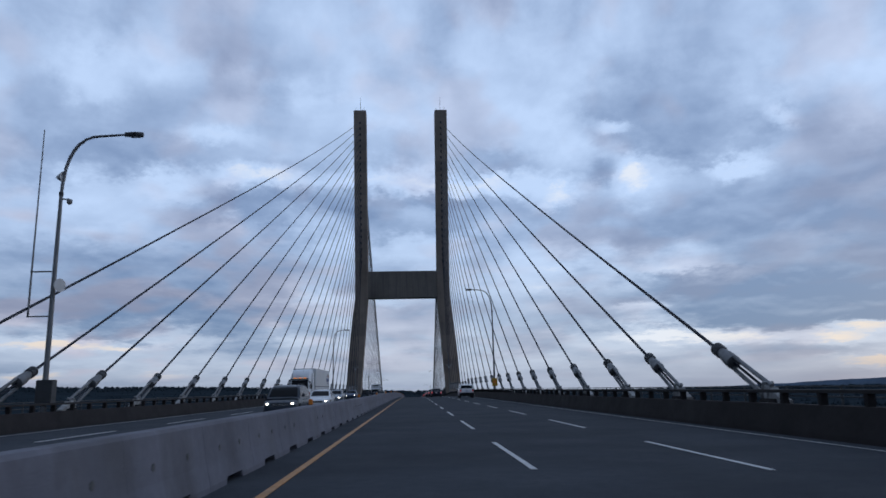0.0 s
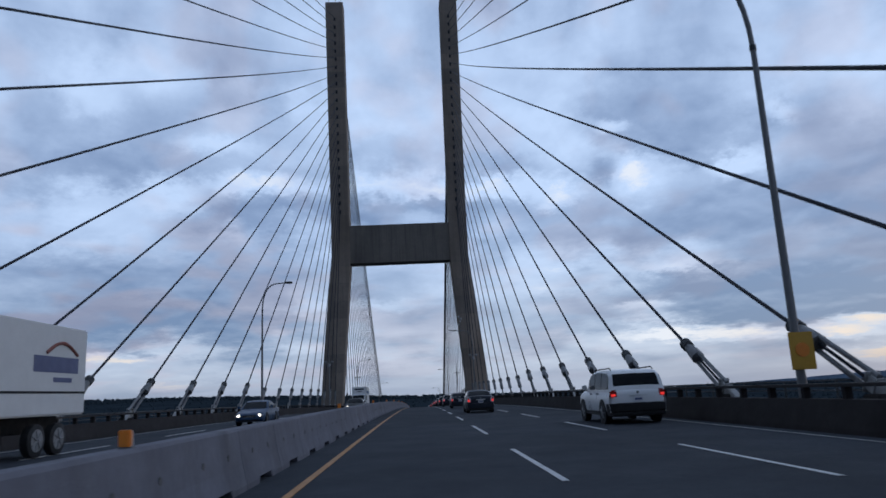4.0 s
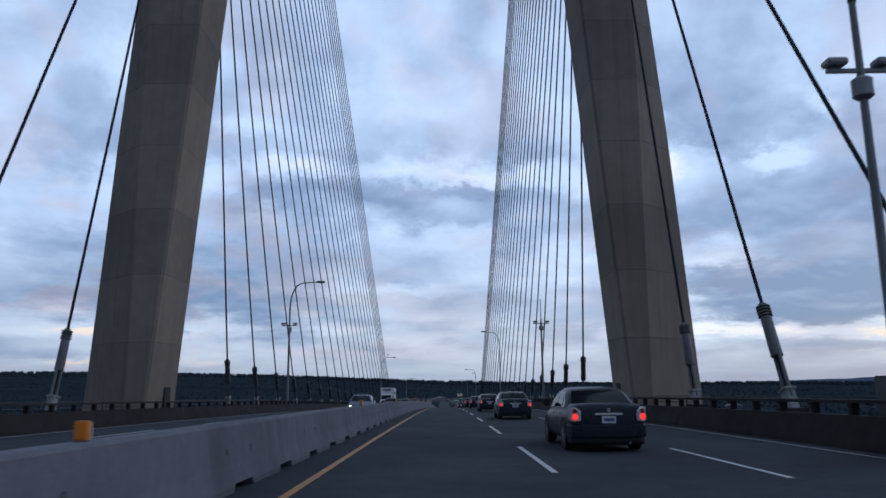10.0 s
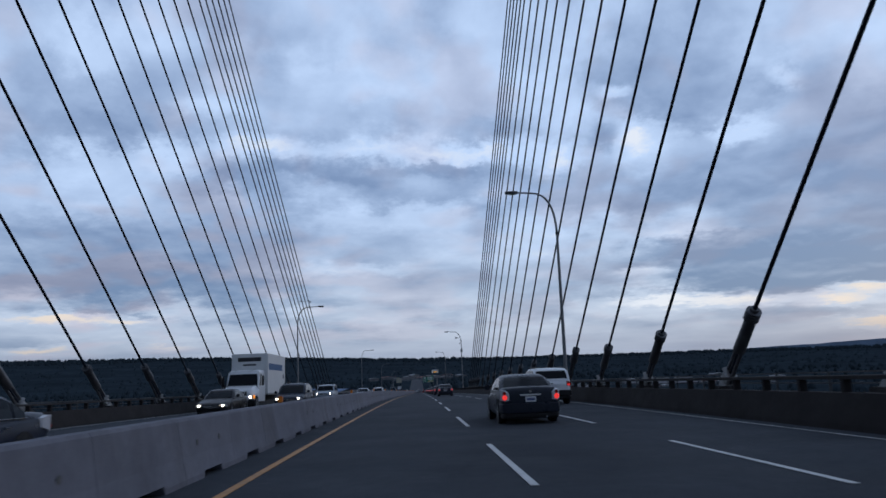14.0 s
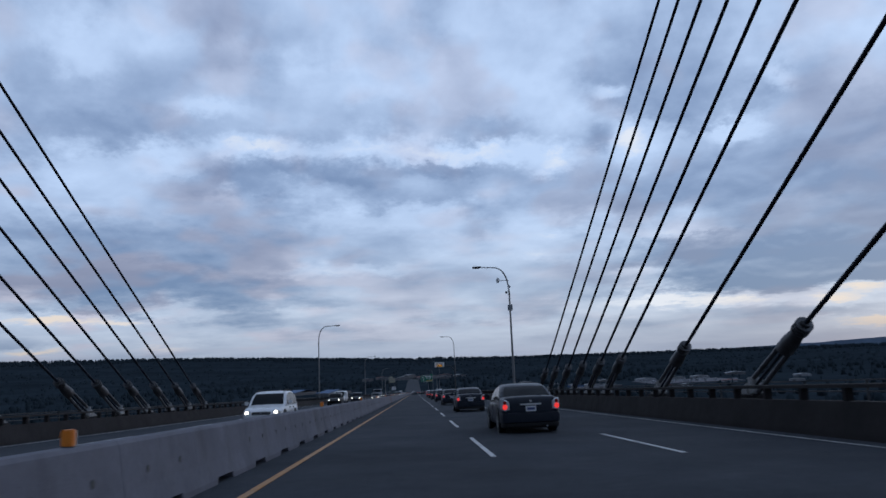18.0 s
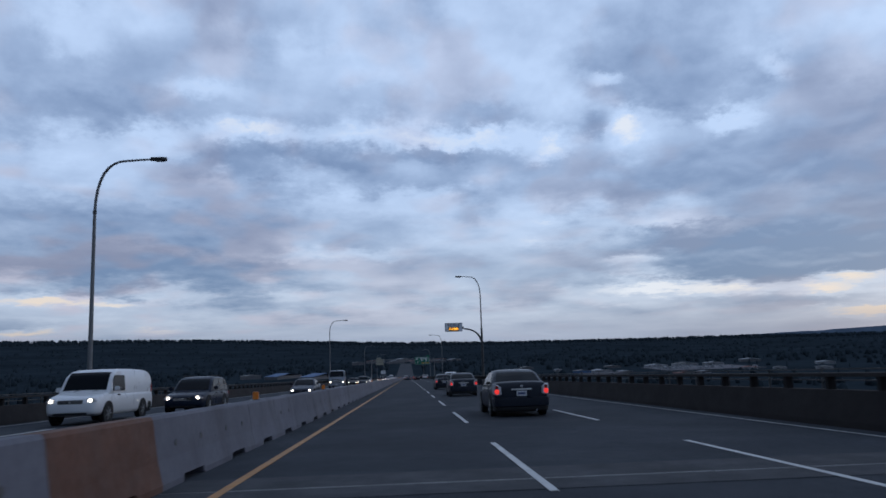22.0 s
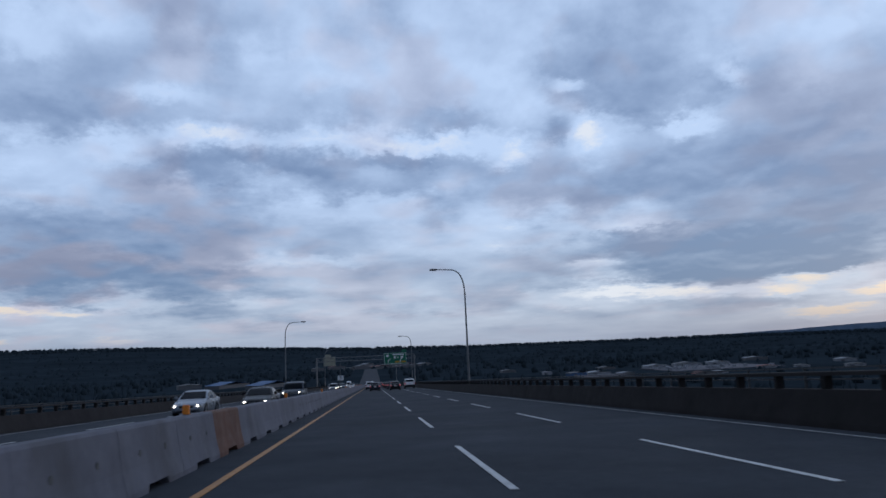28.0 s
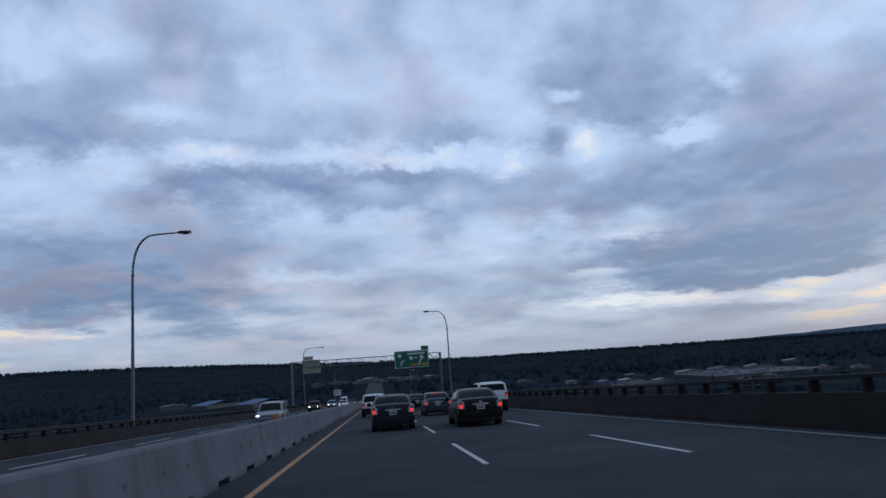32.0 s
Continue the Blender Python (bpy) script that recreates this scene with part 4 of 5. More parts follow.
part("cream_sign_back", boxes((-15.4, -11.1, -0.2, 0.2, 9.7, 12.9), bevel=0.03), "sign_back", gantry, "cream back of a sign facing away")
part("cream_sign_back", boxes((-15.0, -12.8, -0.2, 0.2, 12.95, 13.8), bevel=0.03), "sign_back", gantry)
part("hanging_lamp", boxes((11.2, 11.6, -1.4, -0.9, 8.6, 8.9), bevel=0.05), "white_metal", gantry)

side_sign = thing("roadside_sign", pose(-17.2, 840, road_z(840) - 1.0), "small white sign on two posts beside the far lanes", "sign")
for x in (-0.9, 0.9):
    part("post", boxes((x - 0.08, x + 0.08, -0.08, 0.08, -16.0, 8.2)), "steel", side_sign)
part("panel", boxes((-1.8, 1.8, -0.16, -0.09, 5.3, 8.2), bevel=0.02), "sign_white", side_sign)
for z in (6.1, 6.9, 7.5):
    part("bar", boxes((-1.2, 1.2, -0.18, -0.165, z - 0.12, z + 0.12)), "sign_black", side_sign)

# bents under the approach spans
for y in (205, 255, 305, 355, 405, 455, 505, 555, 605, 655, 705, 755, 805, 855, 905, 955, 1005, 1055):
    z = road_z(y) - 2.3
    bent = thing("bridge_pier", pose(0, y, PLAIN - 1), "plain concrete pier under the approach deck", "pier", "approach piers")
    top = z - PLAIN + 1
    for x in (-8.5, 8.5):
        part("column", tube(bmesh.new(), [(x, 0, 0), (x, 0, top - 1.6)], 1.1, 14), "tower", bent, "", 40)
    part("cap_beam", boxes((-13.5, 13.5, -1.2, 1.2, top - 1.7, top), bevel=0.08), "tower", bent)

# ---- vehicles ----


def pane(parent, name, corners, inset=0.06, lift=0.012, mat="glass"):
    """A glazed panel laid just proud of four corners, drawn in from their edges."""
    c = [Vector(p) for p in corners]
    mid = sum(c, Vector()) / len(c)
    n = (c[1] - c[0]).cross(c[2] - c[0]).normalized()
    out = Vector((mid.x, mid.y, mid.z - 0.9)) if abs(mid.x) < 0.3 else Vector((mid.x, 0, 0.2))
    if n.dot(out) < 0:
        n = -n
    ring = [mid + (p - mid) * (1 - inset / max((p - mid).length, 0.15)) for p in c]
    bm = bmesh.new()
    loft(bm, [[p - n * 0.01 for p in ring], [p + n * lift for p in ring]])
    return part(name, bm, mat, parent)


def wheel_meshes(r, w):
    t = bmesh.new()
    tube(t, [(-w / 2, 0, 0), (-w / 2 + 0.03, 0, 0), (w / 2 - 0.03, 0, 0), (w / 2, 0, 0)], [r * 0.90, r, r, r * 0.90], 20)
    rim_bm = bmesh.new()
    tube(rim_bm, [(w / 2 - 0.01, 0, 0), (w / 2 + 0.004, 0, 0)], [r * 0.70, r * 0.67], 20)
    for k in range(7):
        a = 2 * math.pi * k / 7
        d = Vector((0, math.cos(a), math.sin(a)))
        tube(rim_bm, [Vector((w / 2 + 0.015, 0, 0)) + d * 0.03, Vector((w / 2 + 0.006, 0, 0)) + d * r * 0.64], [0.03, 0.02], 6)
    return finish(t, "wheel", "tyre", 40), finish(rim_bm, "rim", "rim", 40)


WHEELS = {"car": wheel_meshes(0.33, 0.22), "suv": wheel_meshes(0.375, 0.24), "truck": wheel_meshes(0.5, 0.28)}


def wheels(ob, kind, track, places, double=()):
    tyre_mesh, rim_mesh = WHEELS[kind]
    r = {"car": 0.33, "suv": 0.375, "truck": 0.5}[kind]
    for y in places:
        for s in (1, -1):
            m = pose(s * track, y, r) if s > 0 else pose(s * track, y, r, 0, 0, 180)
            w = again("wheel", tyre_mesh, ob, m)
            again("rim", rim_mesh, w)


SHAPES = {
    # length, half width, height, belt, cowl y, roof front y, roof rear y, tail y, hood, nose, deck, wheel kind, wheelbase ends
    "sedan": dict(L=4.82, W=0.895, H=1.46, belt=0.97, cowl=0.98, rf=0.18, rr=-1.02, tail=-1.82, nose=0.70, deck=1.07, wk="car", wy=(1.42, -1.38), z0=0.20),
    "suv": dict(L=4.70, W=0.93, H=1.69, belt=1.04, cowl=1.05, rf=0.28, rr=-1.86, tail=-2.22, nose=0.84, deck=1.06, wk="suv", wy=(1.40, -1.36), z0=0.26),
    "boxsuv": dict(L=5.00, W=0.99, H=1.84, belt=1.16, cowl=0.92, rf=0.28, rr=-2.18, tail=-2.44, nose=1.0, deck=1.18, wk="suv", wy=(1.50, -1.42), z0=0.30),
    "minivan": dict(L=5.10, W=0.99, H=1.76, belt=1.06, cowl=1.55, rf=0.75, rr=-2.10, tail=-2.46, nose=0.82, deck=1.08, wk="car", wy=(1.62, -1.46), z0=0.22),
    "cargovan": dict(L=5.70, W=1.00, H=2.06, belt=1.18, cowl=1.75, rf=1.15, rr=-2.72, tail=-2.82, nose=0.98, deck=1.2, wk="suv", wy=(1.85, -1.65), z0=0.30),
    "highvan": dict(L=5.95, W=1.00, H=2.65, belt=1.25, cowl=2.25, rf=1.35, rr=-2.88, tail=-2.95, nose=0.95, deck=1.27, wk="suv", wy=(1.98, -1.70), z0=0.30)}


def strip(W, L, out, z0, z1, wrap=0.55):
    """A bumper that follows the rounded rear of a body."""
    plan = [(0.985, wrap), (0.985, 0.24), (0.93, 0.06), (0.80, -0.02), (0.45, -0.05), (0.0, -0.06)]
    plan = plan + [(-x, y) for x, y in plan[-2::-1]]
    bm = bmesh.new()
    rings = []
    for k, (x, y) in enumerate(plan):
        px, py = x * (W + out), -L - out + y
        rings.append([(px, py, z0 + 0.03), (px * 1.008, py - 0.008, (z0 + z1) / 2), (px, py, z1 - 0.02), (px * 0.96, py + 0.04, z1), (px * 0.8, py + 0.16, z1), (px * 0.8, py + 0.16, z0), (px * 0.96, py + 0.03, z0)])
    loft(bm, rings)
    return bm


def car(shape, colour, label, lights, category="car"):
    """A road vehicle facing +y: lower body, cabin, panes, lamps, bumpers, mirrors, wheels. lights: 'head', 'tail', 'brake' or ''."""
    s = SHAPES[shape]
    L, W, H, belt, z0 = s["L"] / 2, s["W"], s["H"], s["belt"], s["z0"]
    paint = "paint_" + colour
    ob = thing("car" if category == "car" else category.replace(" ", "_"), pose(0, 0, 0), label, category)

    def ring(y, w, lo, top):
        x, h = W * w, top - lo
        half = [(0.85, 0.0), (0.94, 0.05), (0.985, 0.18), (1.0, 0.42), (0.995, 0.62), (0.975, 0.80), (0.935, 0.92), (0.86, 0.98), (0.60, 1.0), (0.25, 1.012)]
        half = [(x * a, lo + h * b) for a, b in half]
        return [(px, y, pz) for px, pz in half] + [(-px, y, pz) for px, pz in half[::-1]]
    bm = bmesh.new()
    hood, deck, nose = s["belt"] - 0.02, s["deck"], s["nose"]
    loft(bm, [ring(-L, 0.83, z0 + 0.24, deck - 0.17), ring(-L + 0.03, 0.885, z0 + 0.15, deck - 0.08), ring(-L + 0.09, 0.93, z0 + 0.08, deck - 0.025), ring(-L + 0.24, 0.965, z0 + 0.03, deck), ring(s["tail"] + 0.05, 0.99, z0, deck + 0.01),
              ring(-0.6, 1.0, z0, belt + 0.01), ring(s["cowl"] - 0.05, 1.0, z0, belt), ring(s["cowl"] + 0.35, 0.99, z0, hood - 0.04), ring(L - 0.75, 0.985, z0 + 0.01, nose + 0.13), ring(L - 0.36, 0.955, z0 + 0.03, nose + 0.06),
              ring(L - 0.16, 0.90, z0 + 0.06, nose - 0.01), ring(L - 0.05, 0.82, z0 + 0.10, nose - 0.09), ring(L, 0.70, z0 + 0.17, nose - 0.19)])
    body = part("body", bm, paint, ob, "", 50)
    # cabin: an arched shell with curved glass laid in it
    wb, wt = W * 0.95, W * (0.74 if shape in ("sedan",) else 0.80 if shape in ("suv", "minivan") else 0.86)
    cy, ty, fy, ry = s["cowl"], s["tail"], s["rf"], s["rr"]
    line = [(ty, belt - 0.03), (ry - 0.02, H - 0.05), ((ry + fy) / 2, H + 0.012), (fy + 0.02, H - 0.035), (cy, belt - 0.03)]
    for _ in range(3):
        cut = [line[0]]
        for (y0, h0), (y1, h1) in zip(line, line[1:]):
            cut += [(y0 * 0.8 + y1 * 0.2, h0 * 0.8 + h1 * 0.2), (y0 * 0.2 + y1 * 0.8, h0 * 0.2 + h1 * 0.8)]
        line = cut + [line[-1]]

    def roof(y):
        for (y0, h0), (y1, h1) in zip(line, line[1:]):
            if y0 <= y <= y1:
                return h0 + (h1 - h0) * (y - y0) / (y1 - y0)
        return belt - 0.03

    def wide(z):
        """Half width of the cabin at height z: it leans in towards the roof with a slight bulge."""
        f = min(max((z - belt) / (H - belt), 0.0), 1.0)
        return wb + (wt - wb) * (f * 0.75 + f * f * 0.25)
    bm = bmesh.new()
    rings = []
    for y, top in line:
        z_low = belt - 0.08
        top = max(top, z_low + 0.04)
        ed = min(0.07, (top - z_low) * 0.45)
        half = [(wide(z_low), z_low), (wide((z_low + top - ed) / 2), (z_low + top - ed) / 2), (wide(top - ed), top - ed), (wide(top) * 0.955, top - ed * 0.35), (wide(top) * 0.86, top - ed * 0.08), (wide(top) * 0.45, top + 0.012)]
        rings.append([(x, y, z) for x, z in half] + [(-x, y, z) for x, z in half[::-1]])
    loft(bm, rings)
    cabin = part("cabin", bm, paint, ob, "", 40)

    def span(y0, y1, n):
        return [y0 + (y1 - y0) * i / (n - 1) for i in range(n)]

    def screen(name, y0, y1):
        """Glass over the sloping front or rear of the cabin."""
        bm = bmesh.new()
        up = []
        for y in span(y0, y1, 9):
            x = wide(roof(y)) * 0.86
            up.append([(x * k, y, roof(y) + 0.014 + 0.012 * (1 - abs(k))) for k in (-1, -0.5, 0, 0.5, 1)])
        loft(bm, [r + [(x, y, z - 0.03) for x, y, z in r[::-1]] for r in up])
        return part(name, bm, "glass", ob, "", 40)

    van = shape in ("cargovan", "highvan")
    screen("windscreen", cy - 0.06 - 0.82 / (H - belt) * (cy - fy) if van else fy + 0.10, cy - 0.06)
    if not van:
        screen("rear_window", ty + (0.10 if shape == "sedan" else 0.05), ry - (0.08 if shape == "sedan" else 0.03))
    ends = (cy - 0.42, ty + 0.34 if shape == "sedan" else ty + 0.20)
    splits = [0.0, 0.44, 0.80, 1.0] if shape in ("sedan", "suv") else [0.0, 0.34, 0.66, 1.0]
    if van:
        splits, ends = [0.0, 1.0], (cy - 0.35, cy - 1.55)
    for sx in (1, -1):
        for f0, f1 in zip(splits, splits[1:]):
            ya, yb = ends[0] + (ends[1] - ends[0]) * f0, ends[0] + (ends[1] - ends[0]) * f1
            bm = bmesh.new()
            cols = []
            for y in span(ya - 0.03, yb + 0.03, 7):
                lo = belt + 0.015
                hi = max(lo + 0.015, min(roof(y) - 0.085, belt + 0.62 if van else 9.0))
                cols.append([(sx * (wide(z) + g), y, z) for g in (0.016, -0.02) for z in ((lo, (lo + hi) / 2, hi) if g > 0 else (hi, (lo + hi) / 2, lo))])
            loft(bm, cols)
            part("side_window", bm, "glass", ob)
        if shape == "sedan":
            trim = tube(bmesh.new(), [(sx * (wide(belt) + 0.012), y, belt + 0.004) for y in span(ends[0] - 0.02, ends[1] + 0.02, 4)], 0.011, 5)
            part("window_trim", trim, "chrome", ob)
        part("mirror", boxes((sx * (W + 0.02), sx * (W + 0.20), s["cowl"] - 0.42, s["cowl"] - 0.28, belt + 0.02, belt + 0.19), bevel=0.03) if sx > 0 else boxes((-W - 0.20, -W - 0.02, s["cowl"] - 0.42, s["cowl"] - 0.28, belt + 0.02, belt + 0.19), bevel=0.03), paint, ob)
        for y in s["wy"]:
            r = 0.39 if s["wk"] == "car" else 0.44
            part("wheel_arch", tube(bmesh.new(), [(sx * (W - 0.12), y, r - 0.04), (sx * (W + 0.008), y, r - 0.04)], r, 22), "plastic", body)
        for dy in ((0.1, -0.85) if shape not in ("cargovan", "highvan") else (0.9,)):
            part("door_handle", boxes((min(sx * (W - 0.03), sx * (W + 0.025)), max(sx * (W - 0.03), sx * (W + 0.025)), dy - 0.1, dy + 0.1, belt - 0.16, belt - 0.12), bevel=0.008), "chrome" if shape == "sedan" else "plastic", body)
    # rear
    tail_mat = {"tail": "tail_on", "brake": "tail_on"}.get(lights, "tail")
    tall = shape in ("cargovan", "highvan", "minivan")
    for sx in (1, -1):
        z1, z2 = (belt - 0.30, belt - 0.02) if not tall else (belt - 0.25, belt + 0.30)
        cx = W * 0.82
        if shape == "sedan":
            z1, z2 = belt - 0.30, belt + 0.03
            bm = bmesh.new()
            plan = [(0.985, 0.42), (0.99, 0.22), (0.955, 0.07), (0.87, 0.0), (0.74, -0.022)]
            rings = []
            for k, (px, py) in enumerate(plan):
                lo, hi = z1 + (0.10, 0.05, 0.02, 0.0, 0.02)[k], z2 - (0.05, 0.0, 0.0, 0.02, 0.10)[k]
                rings.append([(sx * (px * W + 0.012), -L + py - 0.014, lo), (sx * (px * W + 0.012), -L + py - 0.014, hi), (sx * (px * W - 0.06), -L + py + 0.06, hi), (sx * (px * W - 0.06), -L + py + 0.06, lo)])
            loft(bm, rings)
            lampo = part("tail_lamp", bm, "headlight_off", ob, "clear tail lamp with round red lenses")
            for dz, r, mt in ((0.105, 0.078, tail_mat), (0.235, 0.055, "tail")):
                part("red_lens", tube(bmesh.new(), [(sx * (W * 0.86), -L + 0.04, z1 + dz), (sx * (W * 0.87), -L - 0.022, z1 + dz), (sx * (W * 0.87), -L - 0.03, z1 + dz)], [r, r, r * 0.7], 14), mt, lampo)
        else:
            lampo = part("tail_lamp", boxes((sx * cx - 0.13, sx * cx + 0.13, -L - 0.005, -L + 0.24, z1, z2), bevel=0.05), "tail", ob, "red tail lamp")
            part("lit_lens", boxes((sx * (cx + 0.02) - 0.085, sx * (cx + 0.02) + 0.085, -L - 0.016, -L + 0.04, z1 + 0.04, z1 + (z2 - z1) * 0.62), bevel=0.03), tail_mat, lampo)
    if lights == "brake":
        part("high_brake_lamp", boxes((-0.16, 0.16, s["rr"] - 0.12, s["rr"] - 0.02, H - 0.09, H - 0.05)), "tail_on", ob)
    part("rear_bumper", strip(W, L, 0.012, z0 + 0.10, z0 + 0.40), "plastic" if shape != "sedan" else paint, ob, "", 40)
    part("rear_valance", strip(W, L, -0.02, z0 - 0.05, z0 + 0.12), "plastic", ob, "", 40)
    plate_z = belt - 0.26 if shape == "sedan" else belt - 0.34
    for sy, zz in ((-1, plate_z), (1, z0 + 0.26)):
        ends = -L - (0.012 if sy < 0 else 0) if sy < 0 else L - 0.02
        p = part("number_plate", boxes((-0.16, 0.16, ends - 0.012, ends + 0.012, zz - 0.08, zz + 0.08), bevel=0.005), "plate", ob, "number plate with plain bars")
        part("plate_bar", boxes((-0.12, 0.12, ends + sy * 0.013 - 0.003, ends + sy * 0.013 + 0.003, zz - 0.035, zz + 0.035)), "plate_bars", p)
    part("boot_strip", boxes((-0.32, 0.32, -L - 0.035, -L + 0.02, plate_z + 0.105, plate_z + 0.15), bevel=0.014), "white_metal" if shape == "sedan" else paint, ob)
    part("rear_badge", tube(bmesh.new(), [(0, -L - 0.02, plate_z + 0.22), (0, -L + 0.03, plate_z + 0.22)], 0.05, 12), "chrome", ob)
    part("exhaust", tube(bmesh.new(), [(0.45, -L - 0.03, z0), (0.45, -L + 0.3, z0)], 0.04, 10), "chrome", ob)
    # front
    head_mat = "headlight_on" if lights == "head" else "headlight_off"
    nz = s["nose"]
    for sx in (1, -1):
        cx = W * 0.70
        h = part("headlight", boxes((sx * cx - 0.19, sx * cx + 0.19, L - 0.30, L - 0.045, nz - 0.20, nz - 0.03), bevel=0.05), "headlight_off", ob, "clear headlight")
        part("lit_bulb" if lights == "head" else "bulb", tube(bmesh.new(), [(sx * cx, L - 0.05, nz - 0.115), (sx * cx, L - 0.03, nz - 0.115)], 0.07, 12), head_mat, h)
        part("turn_lamp", boxes((sx * (cx + 0.13) - 0.05, sx * (cx + 0.13) + 0.05, L - 0.30, L - 0.13, nz - 0.19, nz - 0.08), bevel=0.02), "sign_yellow", h)
        part("fog_lamp", tube(bmesh.new(), [(sx * cx, L - 0.10, z0 + 0.20), (sx * cx, L - 0.05, z0 + 0.20)], 0.06, 10), "headlight_off", ob)
    grille = part("grille", boxes((-W * 0.46, W * 0.46, L - 0.10, L + 0.004, nz - 0.24, nz - 0.08), bevel=0.02), "plastic", ob)
    for k in range(3):
        part("grille_slat", boxes((-W * 0.44, W * 0.44, L + 0.004, L + 0.012, nz - 0.215 + k * 0.045, nz - 0.20 + k * 0.045)), "chrome", grille)
    part("front_badge", tube(bmesh.new(), [(0, L, nz - 0.14), (0, L + 0.02, nz - 0.14)], 0.05, 12), "chrome", grille)
    part("lower_intake", boxes((-W * 0.62, W * 0.62, L - 0.14, L - 0.02, z0 + 0.06, z0 + 0.18), bevel=0.02), "plastic", ob)
    for k in (-1, 1):
        part("wiper", tube(bmesh.new(), [(0.35 * k, cy + 0.02, belt + 0.02), (0.35 * k - 0.3, cy - 0.12, belt + 0.12)], 0.012, 5), "plastic", ob)
    if shape in ("suv", "boxsuv", "minivan"):
        for sx in (1, -1):
            part("roof_rail", tube(bmesh.new(), [(sx * wt * 0.86, s["rr"] + 0.15, H - 0.03), (sx * wt * 0.86, s["rr"] + 0.3, H + 0.05), (sx * wt * 0.86, s["rf"] - 0.2, H + 0.04), (sx * wt * 0.86, s["rf"] - 0.08, H - 0.03)], 0.022, 6), "plastic", ob)
        part("rear_wiper", tube(bmesh.new(), [(0.0, s["tail"] + 0.02, belt + 0.14), (0.32, s["tail"] + 0.06, belt + 0.2)], 0.012, 5), "plastic", ob)
        part("side_cladding", boxes((-W * 1.006, W * 1.006, -L + 1.4, L - 1.45, z0 - 0.02, z0 + 0.12), bevel=0.02), "plastic", ob)
    wheels(ob, s["wk"], W - 0.12, s["wy"])
    return ob


def lorry(label, kind, category="truck"):
    """A goods vehicle facing +y with its front bumper at y = 0."""
    ob = thing(category.replace(" ", "_"), pose(0, 0, 0), label, category)
    w = 1.2
    cabover = kind == "flatbed"
    hood = 0.0 if cabover else (1.5 if kind == "box" else 2.0)
    cz0, cz1 = 0.62, {"semi": 2.9, "box": 2.72}.get(kind, 2.55)
    white = "paint_silver" if cabover else "paint_white"
    # cab
    bm = bmesh.new()
    cb = -hood
    loft(bm, [[(x * w * 0.92, y, z) for x, z in ((-1, cz0), (1, cz0), (1.0, 1.6), (0.94, top - 0.12), (0.82, top), (-0.82, top), (-0.94, top - 0.12), (-1.0, 1.6))]
              for y, top in ((cb - 1.9, cz1), (cb - 0.75, cz1), (cb - 0.45, cz1 - 0.06), (cb - 0.02, 1.62))])
    part("cab", bm, white, ob, "", 38)
    if hood:
        bm = bmesh.new()
        loft(bm, [[(x * w * k, y, z) for x, z in ((-0.92, cz0), (0.92, cz0), (0.92, top - 0.3), (0.74, top), (-0.74, top), (-0.92, top - 0.3))] for y, top, k in ((cb - 0.05, 1.68, 1.0), (-0.6, 1.55, 0.97), (-0.12, 1.42, 0.9), (0.0, 1.25, 0.84))])
        part("bonnet", bm, white, ob, "", 38)
    wy0, wy1 = cb - 0.02, cb - 0.45
    pane(ob, "windscreen", [(-w * 0.86, wy0 + 0.005, 1.64), (w * 0.86, wy0 + 0.005, 1.64), (w * 0.78, wy1, cz1 - 0.10), (-w * 0.78, wy1, cz1 - 0.10)], 0.05, 0.02)
    for sx in (1, -1):
        pane(ob, "side_window", [(sx * w * 0.92, cb - 0.25, 1.62), (sx * w * 0.92, cb - 1.25, 1.62), (sx * w * 0.865, cb - 1.2, cz1 - 0.25), (sx * w * 0.87, cb - 0.62, cz1 - 0.25)], 0.05, 0.025)
        part("mirror", boxes((sx * 1.32 - 0.07, sx * 1.32 + 0.07, cb - 0.28, cb - 0.18, 1.65, 2.3), bevel=0.03), "plastic", ob)
        part("mirror_arm", tube(bmesh.new(), [(sx * 1.05, cb - 0.3, 2.35), (sx * 1.3, cb - 0.23, 2.33)], 0.02, 5), "plastic", ob)
        h = part("headlight", boxes((sx * 0.86 - 0.17, sx * 0.86 + 0.17, -0.22, -0.02, 0.82, 1.06), bevel=0.04), "headlight_off", ob)
        part("lit_bulb", tube(bmesh.new(), [(sx * 0.86, -0.03, 0.94), (sx * 0.86, 0.0, 0.94)], 0.085, 12), "headlight_on", h)
        part("turn_lamp", boxes((sx * 1.08 - 0.05, sx * 1.08 + 0.05, -0.28, -0.08, 0.84, 1.04), bevel=0.02), "turn", h)
        if hood:
            part("wing", tube(bmesh.new(), [(sx * 0.98, -hood * 0.5 + 0.62 * math.cos(a), 0.52 + 0.62 * math.sin(a)) for a in (i * math.pi / 8 for i in range(9))], 0.12, 8), white, ob)
    part("bumper", boxes((-1.14, 1.14, -0.25, 0.10, 0.42, 0.78), bevel=0.06), "plastic" if kind == "box" else white, ob)
    g = part("grille", boxes((-0.66, 0.66, -0.12, 0.03, 0.84, 1.30), bevel=0.03), "plastic", ob)
    for k in range(4):
        part("grille_slat", boxes((-0.62, 0.62, 0.03, 0.05, 0.90 + k * 0.11, 0.945 + k * 0.11)), "chrome", g)
    part("number_plate", boxes((-0.16, 0.16, 0.10, 0.115, 0.5, 0.66)), "plate", ob)
    back = cb - 1.9
